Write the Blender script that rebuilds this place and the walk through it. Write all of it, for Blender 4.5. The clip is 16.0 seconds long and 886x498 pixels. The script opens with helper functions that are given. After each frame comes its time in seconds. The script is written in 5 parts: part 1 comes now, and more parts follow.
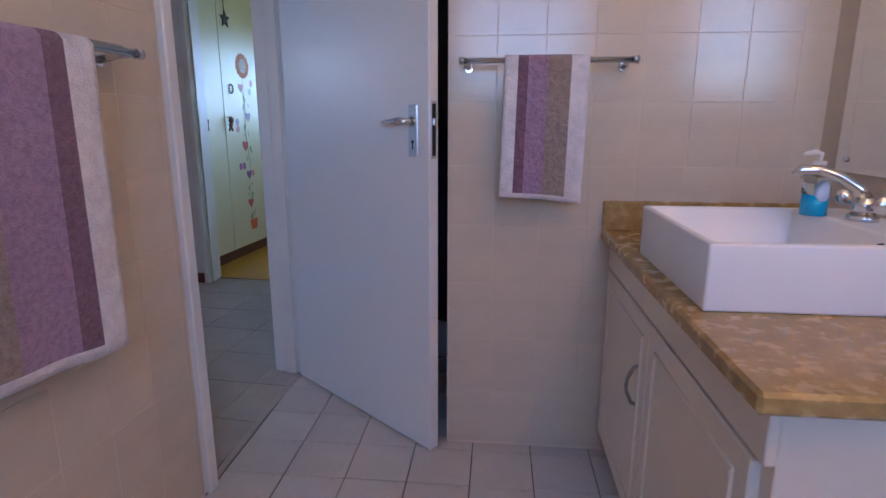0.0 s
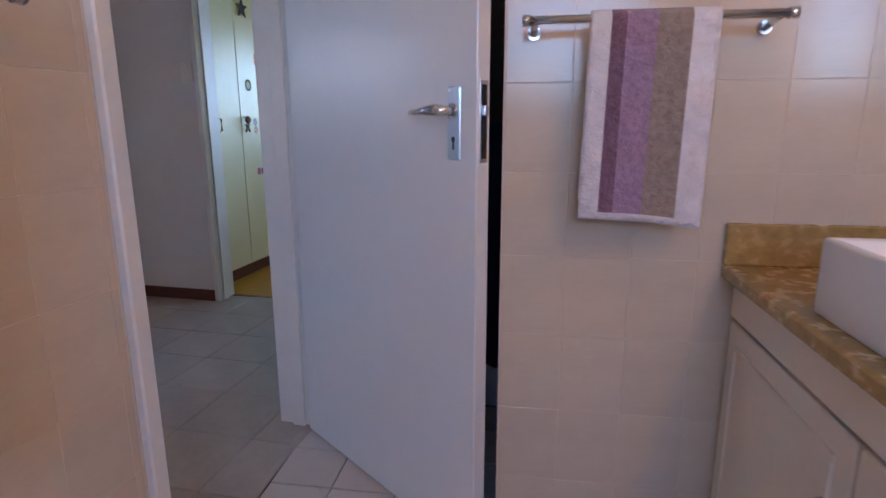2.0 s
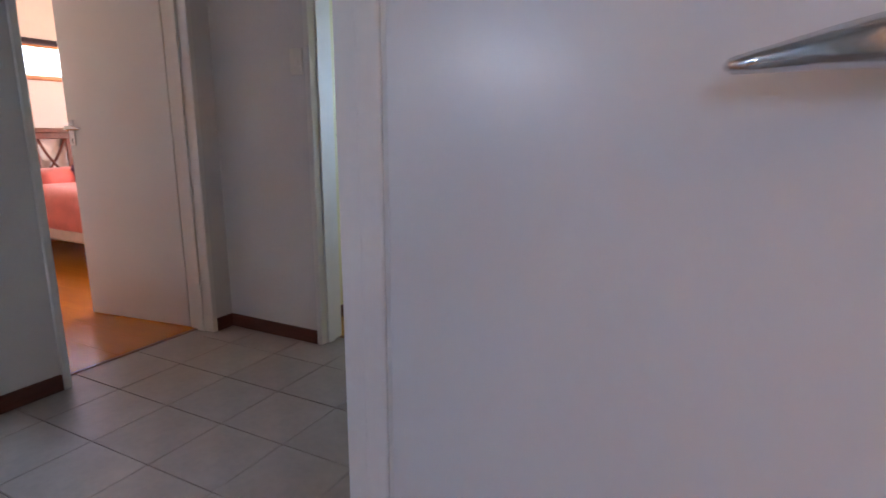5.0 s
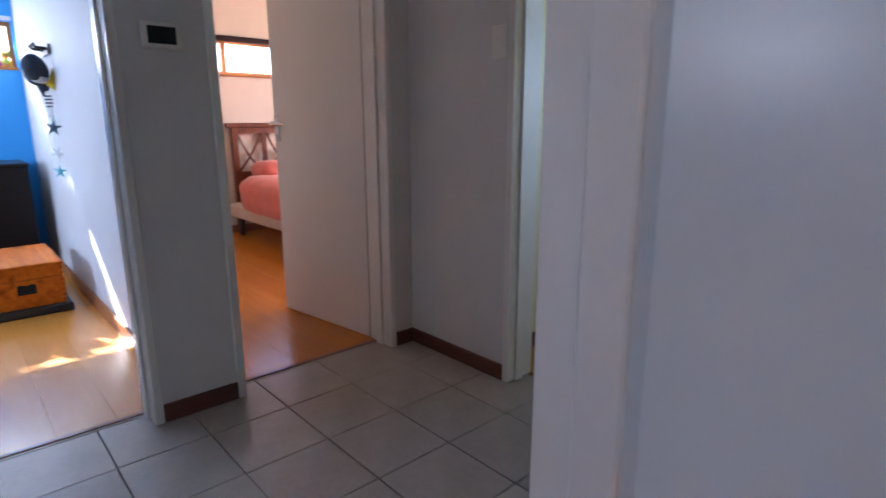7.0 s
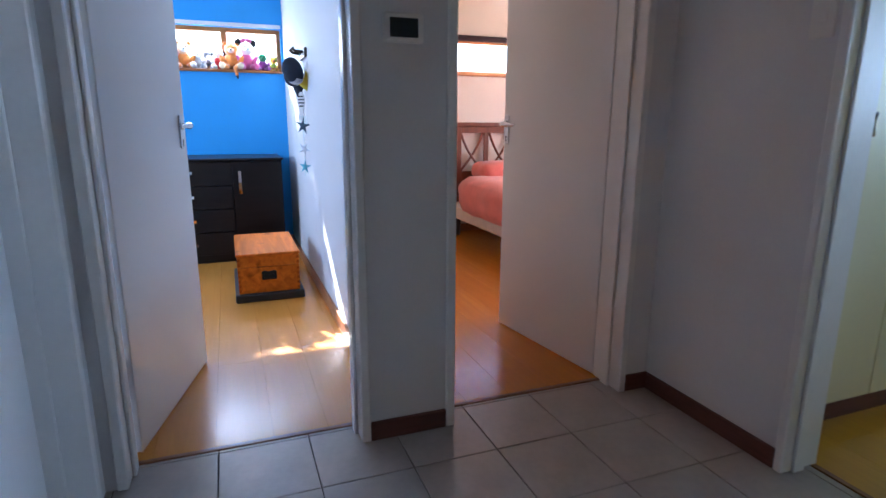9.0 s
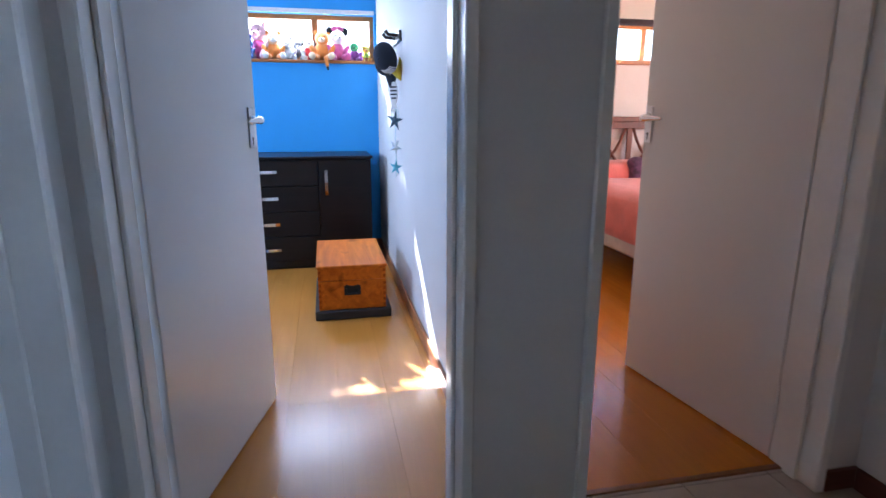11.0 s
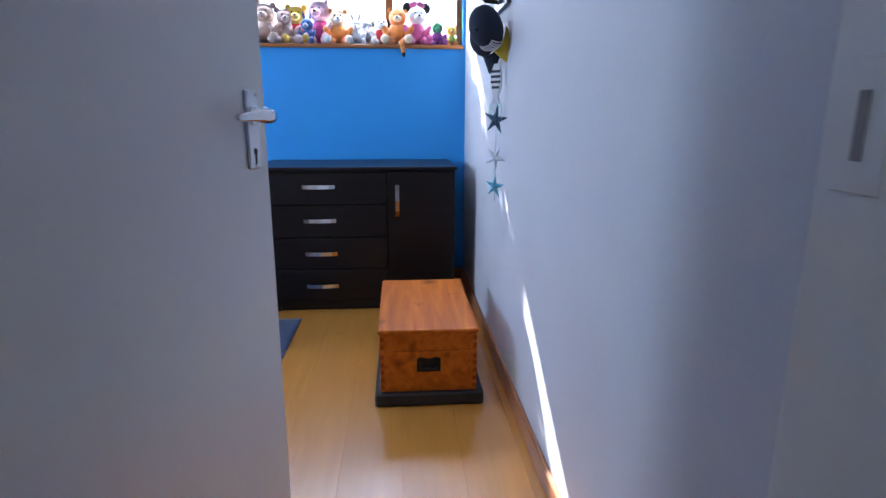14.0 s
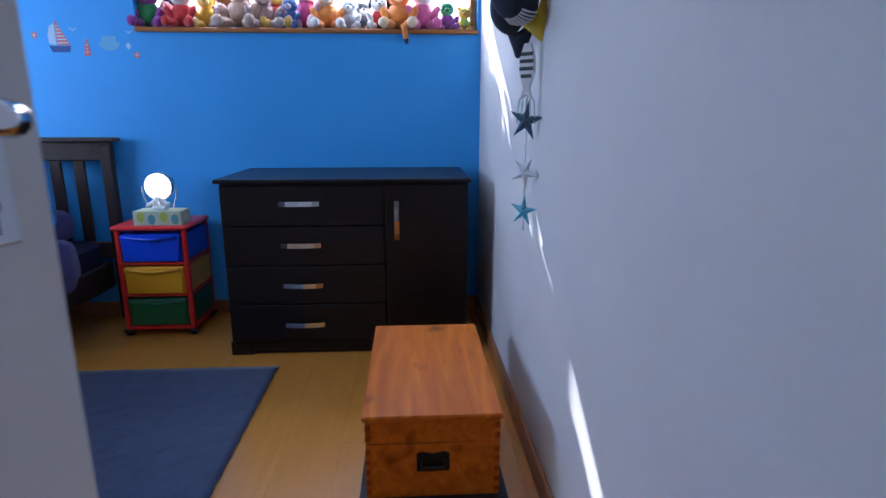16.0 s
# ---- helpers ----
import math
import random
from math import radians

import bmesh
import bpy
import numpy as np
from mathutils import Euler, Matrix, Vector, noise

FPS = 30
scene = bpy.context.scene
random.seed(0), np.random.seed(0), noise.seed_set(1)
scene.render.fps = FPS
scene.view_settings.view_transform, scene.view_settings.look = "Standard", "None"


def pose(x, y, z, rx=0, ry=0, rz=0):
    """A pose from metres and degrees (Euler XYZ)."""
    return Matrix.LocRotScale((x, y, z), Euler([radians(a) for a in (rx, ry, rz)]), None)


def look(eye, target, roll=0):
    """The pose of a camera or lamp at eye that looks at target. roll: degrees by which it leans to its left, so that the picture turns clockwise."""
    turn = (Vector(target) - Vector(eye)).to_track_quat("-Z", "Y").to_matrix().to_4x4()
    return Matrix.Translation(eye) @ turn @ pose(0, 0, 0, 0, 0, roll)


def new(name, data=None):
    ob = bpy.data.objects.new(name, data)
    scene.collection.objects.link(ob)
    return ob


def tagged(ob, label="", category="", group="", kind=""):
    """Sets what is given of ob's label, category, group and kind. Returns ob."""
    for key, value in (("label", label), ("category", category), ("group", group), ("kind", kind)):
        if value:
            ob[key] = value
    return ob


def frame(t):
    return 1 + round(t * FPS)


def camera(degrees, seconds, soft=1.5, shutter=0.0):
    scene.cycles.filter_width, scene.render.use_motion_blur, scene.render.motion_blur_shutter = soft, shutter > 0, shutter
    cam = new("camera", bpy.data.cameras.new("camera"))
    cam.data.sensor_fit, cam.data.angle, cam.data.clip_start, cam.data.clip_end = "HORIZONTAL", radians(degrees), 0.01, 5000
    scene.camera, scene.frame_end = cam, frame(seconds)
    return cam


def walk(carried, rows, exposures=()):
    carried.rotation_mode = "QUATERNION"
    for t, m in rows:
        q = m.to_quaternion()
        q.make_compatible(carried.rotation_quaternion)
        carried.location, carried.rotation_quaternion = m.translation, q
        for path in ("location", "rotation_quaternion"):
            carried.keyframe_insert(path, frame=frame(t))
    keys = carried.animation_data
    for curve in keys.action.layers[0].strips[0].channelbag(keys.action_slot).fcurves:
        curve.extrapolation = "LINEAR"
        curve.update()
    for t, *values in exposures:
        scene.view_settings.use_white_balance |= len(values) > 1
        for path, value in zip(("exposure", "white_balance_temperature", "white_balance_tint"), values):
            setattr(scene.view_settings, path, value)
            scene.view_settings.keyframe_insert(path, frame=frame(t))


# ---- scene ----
cam = camera(77.0, 16.0, shutter=0.5)
EXPOSURES = [(0, 3.56, 4900, 16), (2, 3.70, 5260, 17), (4, 3.80, 5800, 17), (6.5, 3.62, 5600, 17), (7.5, 3.46, 5480, 16), (9, 3.45, 5250, 14), (10.2, 3.46, 5280, 14), (12.5, 3.12, 5500, 17), (14, 2.84, 5450, 17), (16, 2.38, 5450, 18)]
PATH = [
    (0, (0.064, 0.112, 1.119), (-0.269, 2.034, 0.674), 0.1),
    (0.5, (0.024, 0.217, 1.108), (-0.317, 2.138, 0.667), -0.0),
    (1, (0.003, 0.361, 1.097), (-0.353, 2.28, 0.659), -0.1),
    (1.5, (-0.011, 0.486, 1.091), (-0.407, 2.397, 0.655), -0.1),
    (2, (-0.067, 0.603, 1.089), (-0.512, 2.503, 0.655), -0.2),
    (2.5, (-0.121, 0.744, 1.083), (-0.598, 2.637, 0.648), -0.2),
    (3, (-0.156, 0.912, 1.074), (-0.667, 2.797, 0.642), -0.2),
    (3.5, (-0.197, 1.059, 1.072), (-0.789, 2.921, 0.644), -0.2),
    (4, (-0.275, 1.184, 1.073), (-0.944, 3.021, 0.651), -0.2),
    (4.2, (-0.308, 1.228, 1.075), (-1.005, 3.055, 0.66), 0.1),
    (6.3, (-0.657, 1.792, 1.081), (-1.909, 3.287, 0.638), -0.4),
    (6.5, (-0.694, 1.796, 1.088), (-1.979, 3.263, 0.643), -0.1),
    (7, (-0.769, 1.904, 1.087), (-2.219, 3.208, 0.645), -0.2),
    (7.5, (-0.859, 1.957, 1.078), (-2.451, 3.085, 0.64), -0.1),
    (8, (-0.932, 1.982, 1.087), (-2.634, 2.934, 0.645), -0.0),
    (8.5, (-1.011, 1.991, 1.098), (-2.8, 2.767, 0.655), 0.2),
    (9, (-1.13, 1.998, 1.096), (-2.952, 2.692, 0.651), 0.3),
    (9.5, (-1.257, 2.006, 1.102), (-3.099, 2.647, 0.66), 0.3),
    (10, (-1.387, 2.045, 1.095), (-3.257, 2.594, 0.648), 0.3),
    (10.2, (-1.441, 2.055, 1.093), (-3.32, 2.572, 0.641), 0.4),
    (12.3, (-2.129, 2.076, 1.083), (-4.062, 2.316, 0.629), -0.0),
    (12.5, (-2.206, 2.083, 1.084), (-4.142, 2.303, 0.631), 0.3),
    (13, (-2.36, 2.071, 1.068), (-4.301, 2.24, 0.615), 0.2),
    (13.5, (-2.525, 2.056, 1.071), (-4.467, 2.21, 0.615), 0.2),
    (14, (-2.683, 2.081, 1.071), (-4.624, 2.231, 0.615), 0.1),
    (14.5, (-2.828, 2.102, 1.076), (-4.77, 2.23, 0.616), -0.0),
    (15, (-2.988, 2.11, 1.065), (-4.931, 2.221, 0.604), 0.0),
    (15.5, (-3.144, 2.108, 1.071), (-5.087, 2.217, 0.609), 0.1),
    (16, (-3.295, 2.127, 1.076), (-5.238, 2.241, 0.616), 0.0),
]
walk(cam, [(t, look(e, g, r)) for t, e, g, r in PATH], EXPOSURES)

# ---- light ----
def lamp(name, kind, m, energy, colour, **kw):
    d = bpy.data.lights.new(name, kind)
    d.energy, d.color = energy, colour
    if "size" in kw:
        d.shape = "RECTANGLE"
        d.size, d.size_y = kw["size"]
    if "radius" in kw:
        d.shadow_soft_size = kw["radius"]
    if "spread" in kw:
        d.spread = radians(kw["spread"])
    if "angle" in kw:
        d.angle = radians(kw["angle"])
    ob = new(name, d)
    ob.matrix_world = m
    return ob


SUN_DIR = Vector((1.0, 0.258, -0.669)).normalized()
world = bpy.data.worlds.new("sky_world")
scene.world = world
world.use_nodes = True
wn = world.node_tree
sky = wn.nodes.new("ShaderNodeTexSky")
sky.sky_type, sky.sun_disc = "NISHITA", False
sky.sun_elevation = math.asin(-SUN_DIR.z)
sky.sun_rotation = math.atan2(-SUN_DIR.x, -SUN_DIR.y)
wn.nodes["Background"].inputs["Strength"].default_value = 0.08
wn.links.new(sky.outputs["Color"], wn.nodes["Background"].inputs["Color"])

lamp("sun", "SUN", look((0, 0, 0), SUN_DIR), 4.2, (1.0, 0.95, 0.88), angle=0.5)
COOL, DAY, WARM = (0.62, 0.78, 1.0), (0.85, 0.92, 1.0), (1.0, 0.68, 0.38)
lamp("window_light_bathroom", "AREA", look((0.35, -1.16, 1.75), (0.35, 2, 1.3)), 0.80, (0.44, 0.62, 1.0), size=(1.0, 0.8))
lamp("window_light_bedroom", "AREA", look((-5.1, -1.36, 1.55), (-6.2, 1.9, 1.15)), 8.2, (0.70, 0.84, 1.0), size=(1.2, 1.1))
lamp("window_light_bedroom_high", "AREA", look((-6.38, 1.6, 1.73), (-3.0, 1.6, 0.6)), 2.4, DAY, size=(1.4, 0.3))
# warm fill added at an unseen side opening, brightening the pink room
lamp("pink_room_warm_fill", "AREA", look((-4.6, 6.16, 1.5), (-4.6, 2, 1.0)), 4.3, (1.0, 0.74, 0.55), size=(1.5, 1.2))
# yellow light at an unseen opening, added to light the wardrobe
lamp("unseen_light_girls_room", "AREA", look((0.46, 5.0, 1.5), (-3, 5.0, 1.2)), 0.31, (1.0, 0.90, 0.40), size=(0.6, 0.5))
# added fill through the third room's doorway, to brighten the hall
lamp("hall_fill_light", "AREA", look((-1.35, 6.46, 1.55), (-2.15, 1.5, 1.0)), 0.44, (0.62, 0.80, 1.0), size=(0.8, 0.7), spread=42)
# warm fill with no known source, added to tint the bathroom walls
lamp("bathroom_warm_fill", "POINT", pose(0.72, 0.3, 2.0), 1.2, (1.0, 0.44, 0.12), radius=0.08)

# ---- materials ----
def mat(name, colour, rough=0.6, metal=0.0, vary=0.12, scale=6.0, fine=60.0, bump=0.05, coat=0.0, random_piece=0.0, stretch=(1, 1, 1), sheen=0.0):
    """A procedural surface: base colour varied at two scales, with fine relief."""
    m = bpy.data.materials.new(name)
    m.use_nodes = True
    t = m.node_tree
    b = t.nodes["Principled BSDF"]
    b.inputs["Roughness"].default_value = rough
    b.inputs["Metallic"].default_value = metal
    b.inputs["Coat Weight"].default_value = coat
    b.inputs["Sheen Weight"].default_value = sheen
    co = t.nodes.new("ShaderNodeTexCoord")
    mp = t.nodes.new("ShaderNodeMapping")
    mp.inputs["Scale"].default_value = stretch
    t.links.new(co.outputs["Object"], mp.inputs["Vector"])
    big = t.nodes.new("ShaderNodeTexNoise")
    big.inputs["Scale"].default_value, big.inputs["Detail"].default_value = scale, 5
    small = t.nodes.new("ShaderNodeTexNoise")
    small.inputs["Scale"].default_value, small.inputs["Detail"].default_value = fine, 3
    t.links.new(mp.outputs["Vector"], big.inputs["Vector"])
    t.links.new(mp.outputs["Vector"], small.inputs["Vector"])
    add = t.nodes.new("ShaderNodeMath")
    add.operation = "MULTIPLY_ADD"
    add.inputs[1].default_value = 0.35
    t.links.new(small.outputs["Fac"], add.inputs[0])
    t.links.new(big.outputs["Fac"], add.inputs[2])
    ramp = t.nodes.new("ShaderNodeValToRGB")
    ramp.color_ramp.elements[0].position, ramp.color_ramp.elements[1].position = 0.42, 0.92
    ramp.color_ramp.elements[0].color = (*[c * (1 - vary) for c in colour], 1)
    ramp.color_ramp.elements[1].color = (*[min(1, c * (1 + vary)) for c in colour], 1)
    t.links.new(add.outputs[0], ramp.inputs["Fac"])
    out = ramp.outputs["Color"]
    if random_piece:
        info = t.nodes.new("ShaderNodeObjectInfo")
        mr = t.nodes.new("ShaderNodeMapRange")
        mr.inputs["To Min"].default_value, mr.inputs["To Max"].default_value = 1 - random_piece, 1 + random_piece
        hsv = t.nodes.new("ShaderNodeHueSaturation")
        t.links.new(info.outputs["Random"], mr.inputs["Value"])
        t.links.new(mr.outputs[0], hsv.inputs["Value"])
        t.links.new(out, hsv.inputs["Color"])
        out = hsv.outputs["Color"]
    t.links.new(out, b.inputs["Base Color"])
    rr = t.nodes.new("ShaderNodeMapRange")
    rr.inputs["To Min"].default_value, rr.inputs["To Max"].default_value = rough * 0.85, min(1, rough * 1.2)
    t.links.new(big.outputs["Fac"], rr.inputs["Value"])
    t.links.new(rr.outputs[0], b.inputs["Roughness"])
    if bump:
        bp = t.nodes.new("ShaderNodeBump")
        bp.inputs["Strength"].default_value, bp.inputs["Distance"].default_value = bump, 0.01
        t.links.new(add.outputs[0], bp.inputs["Height"])
        t.links.new(bp.outputs["Normal"], b.inputs["Normal"])
    return m


def wood(name, light, dark, rough=0.4, grain=(2.0, 30.0, 30.0), knots=False, coat=0.0, random_piece=0.0, bump=0.04, spec=0.5):
    """Wood with a grain drawn out along one local axis, and knots where asked."""
    m = bpy.data.materials.new(name)
    m.use_nodes = True
    t = m.node_tree
    b = t.nodes["Principled BSDF"]
    b.inputs["Roughness"].default_value, b.inputs["Coat Weight"].default_value = rough, coat
    b.inputs["Coat Roughness"].default_value = 0.15
    b.inputs["Specular IOR Level"].default_value = spec
    co = t.nodes.new("ShaderNodeTexCoord")
    mp = t.nodes.new("ShaderNodeMapping")
    mp.inputs["Scale"].default_value = grain
    t.links.new(co.outputs["Object"], mp.inputs["Vector"])
    n1 = t.nodes.new("ShaderNodeTexNoise")
    n1.inputs["Scale"].default_value, n1.inputs["Detail"].default_value, n1.inputs["Distortion"].default_value = 1.0, 8, 1.2
    t.links.new(mp.outputs["Vector"], n1.inputs["Vector"])
    ramp = t.nodes.new("ShaderNodeValToRGB")
    ramp.color_ramp.elements[0].position, ramp.color_ramp.elements[1].position = 0.3, 0.68
    ramp.color_ramp.elements[0].color, ramp.color_ramp.elements[1].color = (*dark, 1), (*light, 1)
    t.links.new(n1.outputs["Fac"], ramp.inputs["Fac"])
    out = ramp.outputs["Color"]
    if knots:
        v = t.nodes.new("ShaderNodeTexNoise")
        v.inputs["Scale"].default_value, v.inputs["Detail"].default_value = 5.5, 2
        mk = t.nodes.new("ShaderNodeMapping")
        mk.inputs["Scale"].default_value = [0.8 if g < 5 else 1.6 for g in grain]
        t.links.new(co.outputs["Object"], mk.inputs["Vector"])
        t.links.new(mk.outputs["Vector"], v.inputs["Vector"])
        kr = t.nodes.new("ShaderNodeValToRGB")
        kr.color_ramp.elements[0].position, kr.color_ramp.elements[1].position = 0.62, 0.74
        mx = t.nodes.new("ShaderNodeMix")
        mx.data_type = "RGBA"
        t.links.new(v.outputs["Fac"], kr.inputs["Fac"])
        t.links.new(kr.outputs["Color"], mx.inputs["Factor"])
        t.links.new(out, mx.inputs["A"])
        mx.inputs["B"].default_value = (*[c * 0.45 for c in dark], 1)
        out = mx.outputs["Result"]
    if random_piece:
        info = t.nodes.new("ShaderNodeObjectInfo")
        mr = t.nodes.new("ShaderNodeMapRange")
        mr.inputs["To Min"].default_value, mr.inputs["To Max"].default_value = 1 - random_piece, 1 + random_piece
        hsv = t.nodes.new("ShaderNodeHueSaturation")
        t.links.new(info.outputs["Random"], mr.inputs["Value"])
        t.links.new(mr.outputs[0], hsv.inputs["Value"])
        t.links.new(out, hsv.inputs["Color"])
        out = hsv.outputs["Color"]
    t.links.new(out, b.inputs["Base Color"])
    bp = t.nodes.new("ShaderNodeBump")
    bp.inputs["Strength"].default_value, bp.inputs["Distance"].default_value = bump, 0.004
    t.links.new(n1.outputs["Fac"], bp.inputs["Height"])
    t.links.new(bp.outputs["Normal"], b.inputs["Normal"])
    return m


def glass_mat(name, colour=(1, 1, 1), rough=0.0):
    m = bpy.data.materials.new(name)
    m.use_nodes = True
    b = m.node_tree.nodes["Principled BSDF"]
    b.inputs["Base Color"].default_value = (*colour, 1)
    b.inputs["Transmission Weight"].default_value, b.inputs["Roughness"].default_value, b.inputs["IOR"].default_value = 1.0, rough, 1.45
    return m


def glow(name, colour, strength):
    m = bpy.data.materials.new(name)
    m.use_nodes = True
    b = m.node_tree.nodes["Principled BSDF"]
    b.inputs["Base Color"].default_value = (*colour, 1)
    b.inputs["Emission Color"].default_value, b.inputs["Emission Strength"].default_value = (*colour, 1), strength
    return m


M_WALL = mat("hall_plaster", (0.70, 0.69, 0.67), 0.75, vary=0.05, scale=2.5, fine=90, bump=0.10)
M_WHITE = mat("white_plaster", (0.56, 0.55, 0.545), 0.7, vary=0.04, scale=2.5, fine=90, bump=0.10)
M_BLUE = mat("blue_wall_paint", (0.06, 0.36, 0.83), 0.6, vary=0.07, scale=2.0, fine=90, bump=0.10)
M_PINKWALL = mat("warm_white_plaster", (0.78, 0.70, 0.62), 0.7, vary=0.05, scale=2.5, fine=90, bump=0.10)
M_CEIL = mat("ceiling_paint", (0.8, 0.8, 0.78), 0.85, vary=0.03, bump=0.05)
M_DOOR = mat("white_gloss_door_paint", (0.80, 0.79, 0.77), 0.30, vary=0.02, scale=1.2, fine=40, bump=0.02)
M_FRAME = mat("cream_gloss_frame_paint", (0.79, 0.78, 0.74), 0.32, vary=0.05, scale=5, fine=50, bump=0.04)
M_TILE = mat("beige_white_wall_tile", (0.645, 0.55, 0.42), 0.17, vary=0.06, scale=3, fine=25, bump=0.04, random_piece=0.025, stretch=(1, 1, 4))
M_GROUT = mat("pale_grout", (0.69, 0.59, 0.48), 0.8, vary=0.1, scale=10, fine=120, bump=0.1)
M_FTILE = mat("grey_beige_floor_tile", (0.42, 0.37, 0.33), 0.32, vary=0.14, scale=7, fine=40, bump=0.03, random_piece=0.06)
M_BTILE = mat("pale_bathroom_floor_tile", (0.58, 0.54, 0.50), 0.28, vary=0.08, scale=7, fine=45, bump=0.03, random_piece=0.04)
M_FGROUT = mat("dark_floor_grout", (0.10, 0.085, 0.075), 0.9, vary=0.25, scale=12, fine=120, bump=0.15)
M_SKIRT = wood("red_brown_skirting", (0.14, 0.045, 0.032), (0.07, 0.022, 0.016), 0.4, grain=(3, 3, 40))
M_SKIRT2 = wood("orange_brown_skirting", (0.38, 0.15, 0.055), (0.22, 0.08, 0.03), 0.35, grain=(3, 30, 40))
M_LAM = wood("honey_laminate", (0.64, 0.280, 0.045), (0.56, 0.235, 0.036), 0.27, grain=(1.2, 16, 16), coat=0.2, random_piece=0.02, bump=0.01)
M_LAMO = wood("orange_laminate", (0.62, 0.230, 0.008), (0.53, 0.185, 0.006), 0.20, grain=(1.2, 22, 22), coat=0.08, random_piece=0.05, bump=0.01)
M_LAMY = wood("yellow_laminate", (0.68, 0.36, 0.022), (0.58, 0.29, 0.016), 0.28, grain=(1.2, 22, 22), random_piece=0.05, bump=0.01)
M_THRESH = wood("dark_threshold_strip", (0.30, 0.12, 0.04), (0.18, 0.07, 0.02), 0.3, grain=(20, 2, 20))
M_PINE = wood("orange_pine", (0.60, 0.152, 0.005), (0.36, 0.078, 0.003), 0.5, grain=(1.6, 20, 20), knots=True, spec=0.12)
M_ESP = wood("espresso_veneer", (0.011, 0.007, 0.006), (0.006, 0.004, 0.004), 0.34, grain=(30, 2, 30), bump=0.02, spec=0.3)
M_DKWOOD = wood("dark_bed_wood", (0.045, 0.028, 0.022), (0.022, 0.014, 0.011), 0.35, grain=(20, 20, 2))
M_REDWOOD = wood("red_mahogany_wood", (0.20, 0.055, 0.022), (0.11, 0.028, 0.012), 0.35, grain=(20, 20, 2))
M_WINWOOD = wood("varnished_window_wood", (0.46, 0.18, 0.045), (0.34, 0.11, 0.025), 0.35, grain=(20, 2, 20))
M_BLACKW = mat("worn_black_plinth_paint", (0.012, 0.012, 0.013), 0.5, vary=0.4, scale=14, fine=60, bump=0.15)
M_IRON = mat("black_iron", (0.02, 0.02, 0.02), 0.45, metal=0.6, vary=0.3, bump=0.1)
M_CHROME = mat("chrome", (0.70, 0.71, 0.72), 0.16, metal=1.0, vary=0.03, bump=0.0)
M_STEEL = mat("brushed_steel", (0.62, 0.63, 0.65), 0.28, metal=1.0, vary=0.06, fine=200, bump=0.02)
M_DARKSLOT = mat("dark_lock_slot", (0.02, 0.017, 0.014), 0.6, vary=0.2, bump=0.05)
M_PLASTIC = mat("white_switch_plastic", (0.78, 0.76, 0.70), 0.35, vary=0.03, bump=0.0)
M_SCREEN = mat("dark_glass_screen", (0.012, 0.02, 0.028), 0.1, vary=0.1, bump=0.0)
M_CERAMIC = mat("white_ceramic", (0.82, 0.82, 0.82), 0.34, vary=0.02, bump=0.0, coat=0.05)
M_CAB = mat("cream_cabinet_paint", (0.74, 0.66, 0.54), 0.4, vary=0.05, scale=4, fine=50, bump=0.04)
M_WARD = mat("cream_wardrobe_paint", (0.77, 0.74, 0.50), 0.35, vary=0.04, scale=3, fine=50, bump=0.03)
M_MIRROR = mat("mirror_silver", (0.88, 0.9, 0.9), 0.02, metal=1.0, vary=0.0, bump=0.0)
M_GLASS = glass_mat("clear_window_glass")
M_RUG = mat("blue_woven_rug", (0.022, 0.042, 0.105), 0.95, vary=0.3, scale=20, fine=220, bump=0.5, sheen=0.3)
M_TWHITE = mat("towel_white_terry", (0.76, 0.72, 0.74), 0.95, vary=0.14, scale=30, fine=210, bump=1.0, sheen=0.3)
M_TPLUM = mat("towel_plum_terry", (0.20, 0.11, 0.16), 0.95, vary=0.22, scale=80, fine=230, bump=1.0, sheen=0.3)
M_TLILAC = mat("towel_lilac_terry", (0.36, 0.24, 0.36), 0.95, vary=0.22, scale=80, fine=230, bump=1.0, sheen=0.3)
M_TTAUPE = mat("towel_taupe_terry", (0.33, 0.26, 0.22), 0.95, vary=0.22, scale=80, fine=230, bump=1.0, sheen=0.3)
M_GAP_BROWN = mat("dark_brown_gap_cloth", (0.060, 0.036, 0.028), 0.95, vary=0.3, scale=12, fine=160, bump=0.4)
M_NAVY = mat("navy_cloth", (0.006, 0.008, 0.035), 0.95, vary=0.3, scale=12, fine=160, bump=0.4)


def granite(name):
    m = mat(name, (0.39, 0.262, 0.092), 0.26, vary=0.30, scale=40.0, fine=230, bump=0.02, stretch=(0.8, 1.1, 1))
    return m


M_GRANITE = granite("golden_granite")

# ---- mesh helpers ----
def box(bm, lo, hi, bevel=0.0, mi=0, seg=1):
    """A box between two corners, its edges rounded."""
    lo, hi = Vector(lo), Vector(hi)
    r = bmesh.ops.create_cube(bm, size=1.0, matrix=Matrix.Translation((lo + hi) / 2) @ Matrix.Diagonal((*(hi - lo), 1)))
    faces = {f for v in r["verts"] for f in v.link_faces}
    if bevel:
        e = list({e for v in r["verts"] for e in v.link_edges})
        out = bmesh.ops.bevel(bm, geom=e, offset=bevel, segments=seg, affect="EDGES", profile=0.5)
        faces |= set(out["faces"])
    for f in faces:
        if f.is_valid:
            f.material_index = mi
    return bm


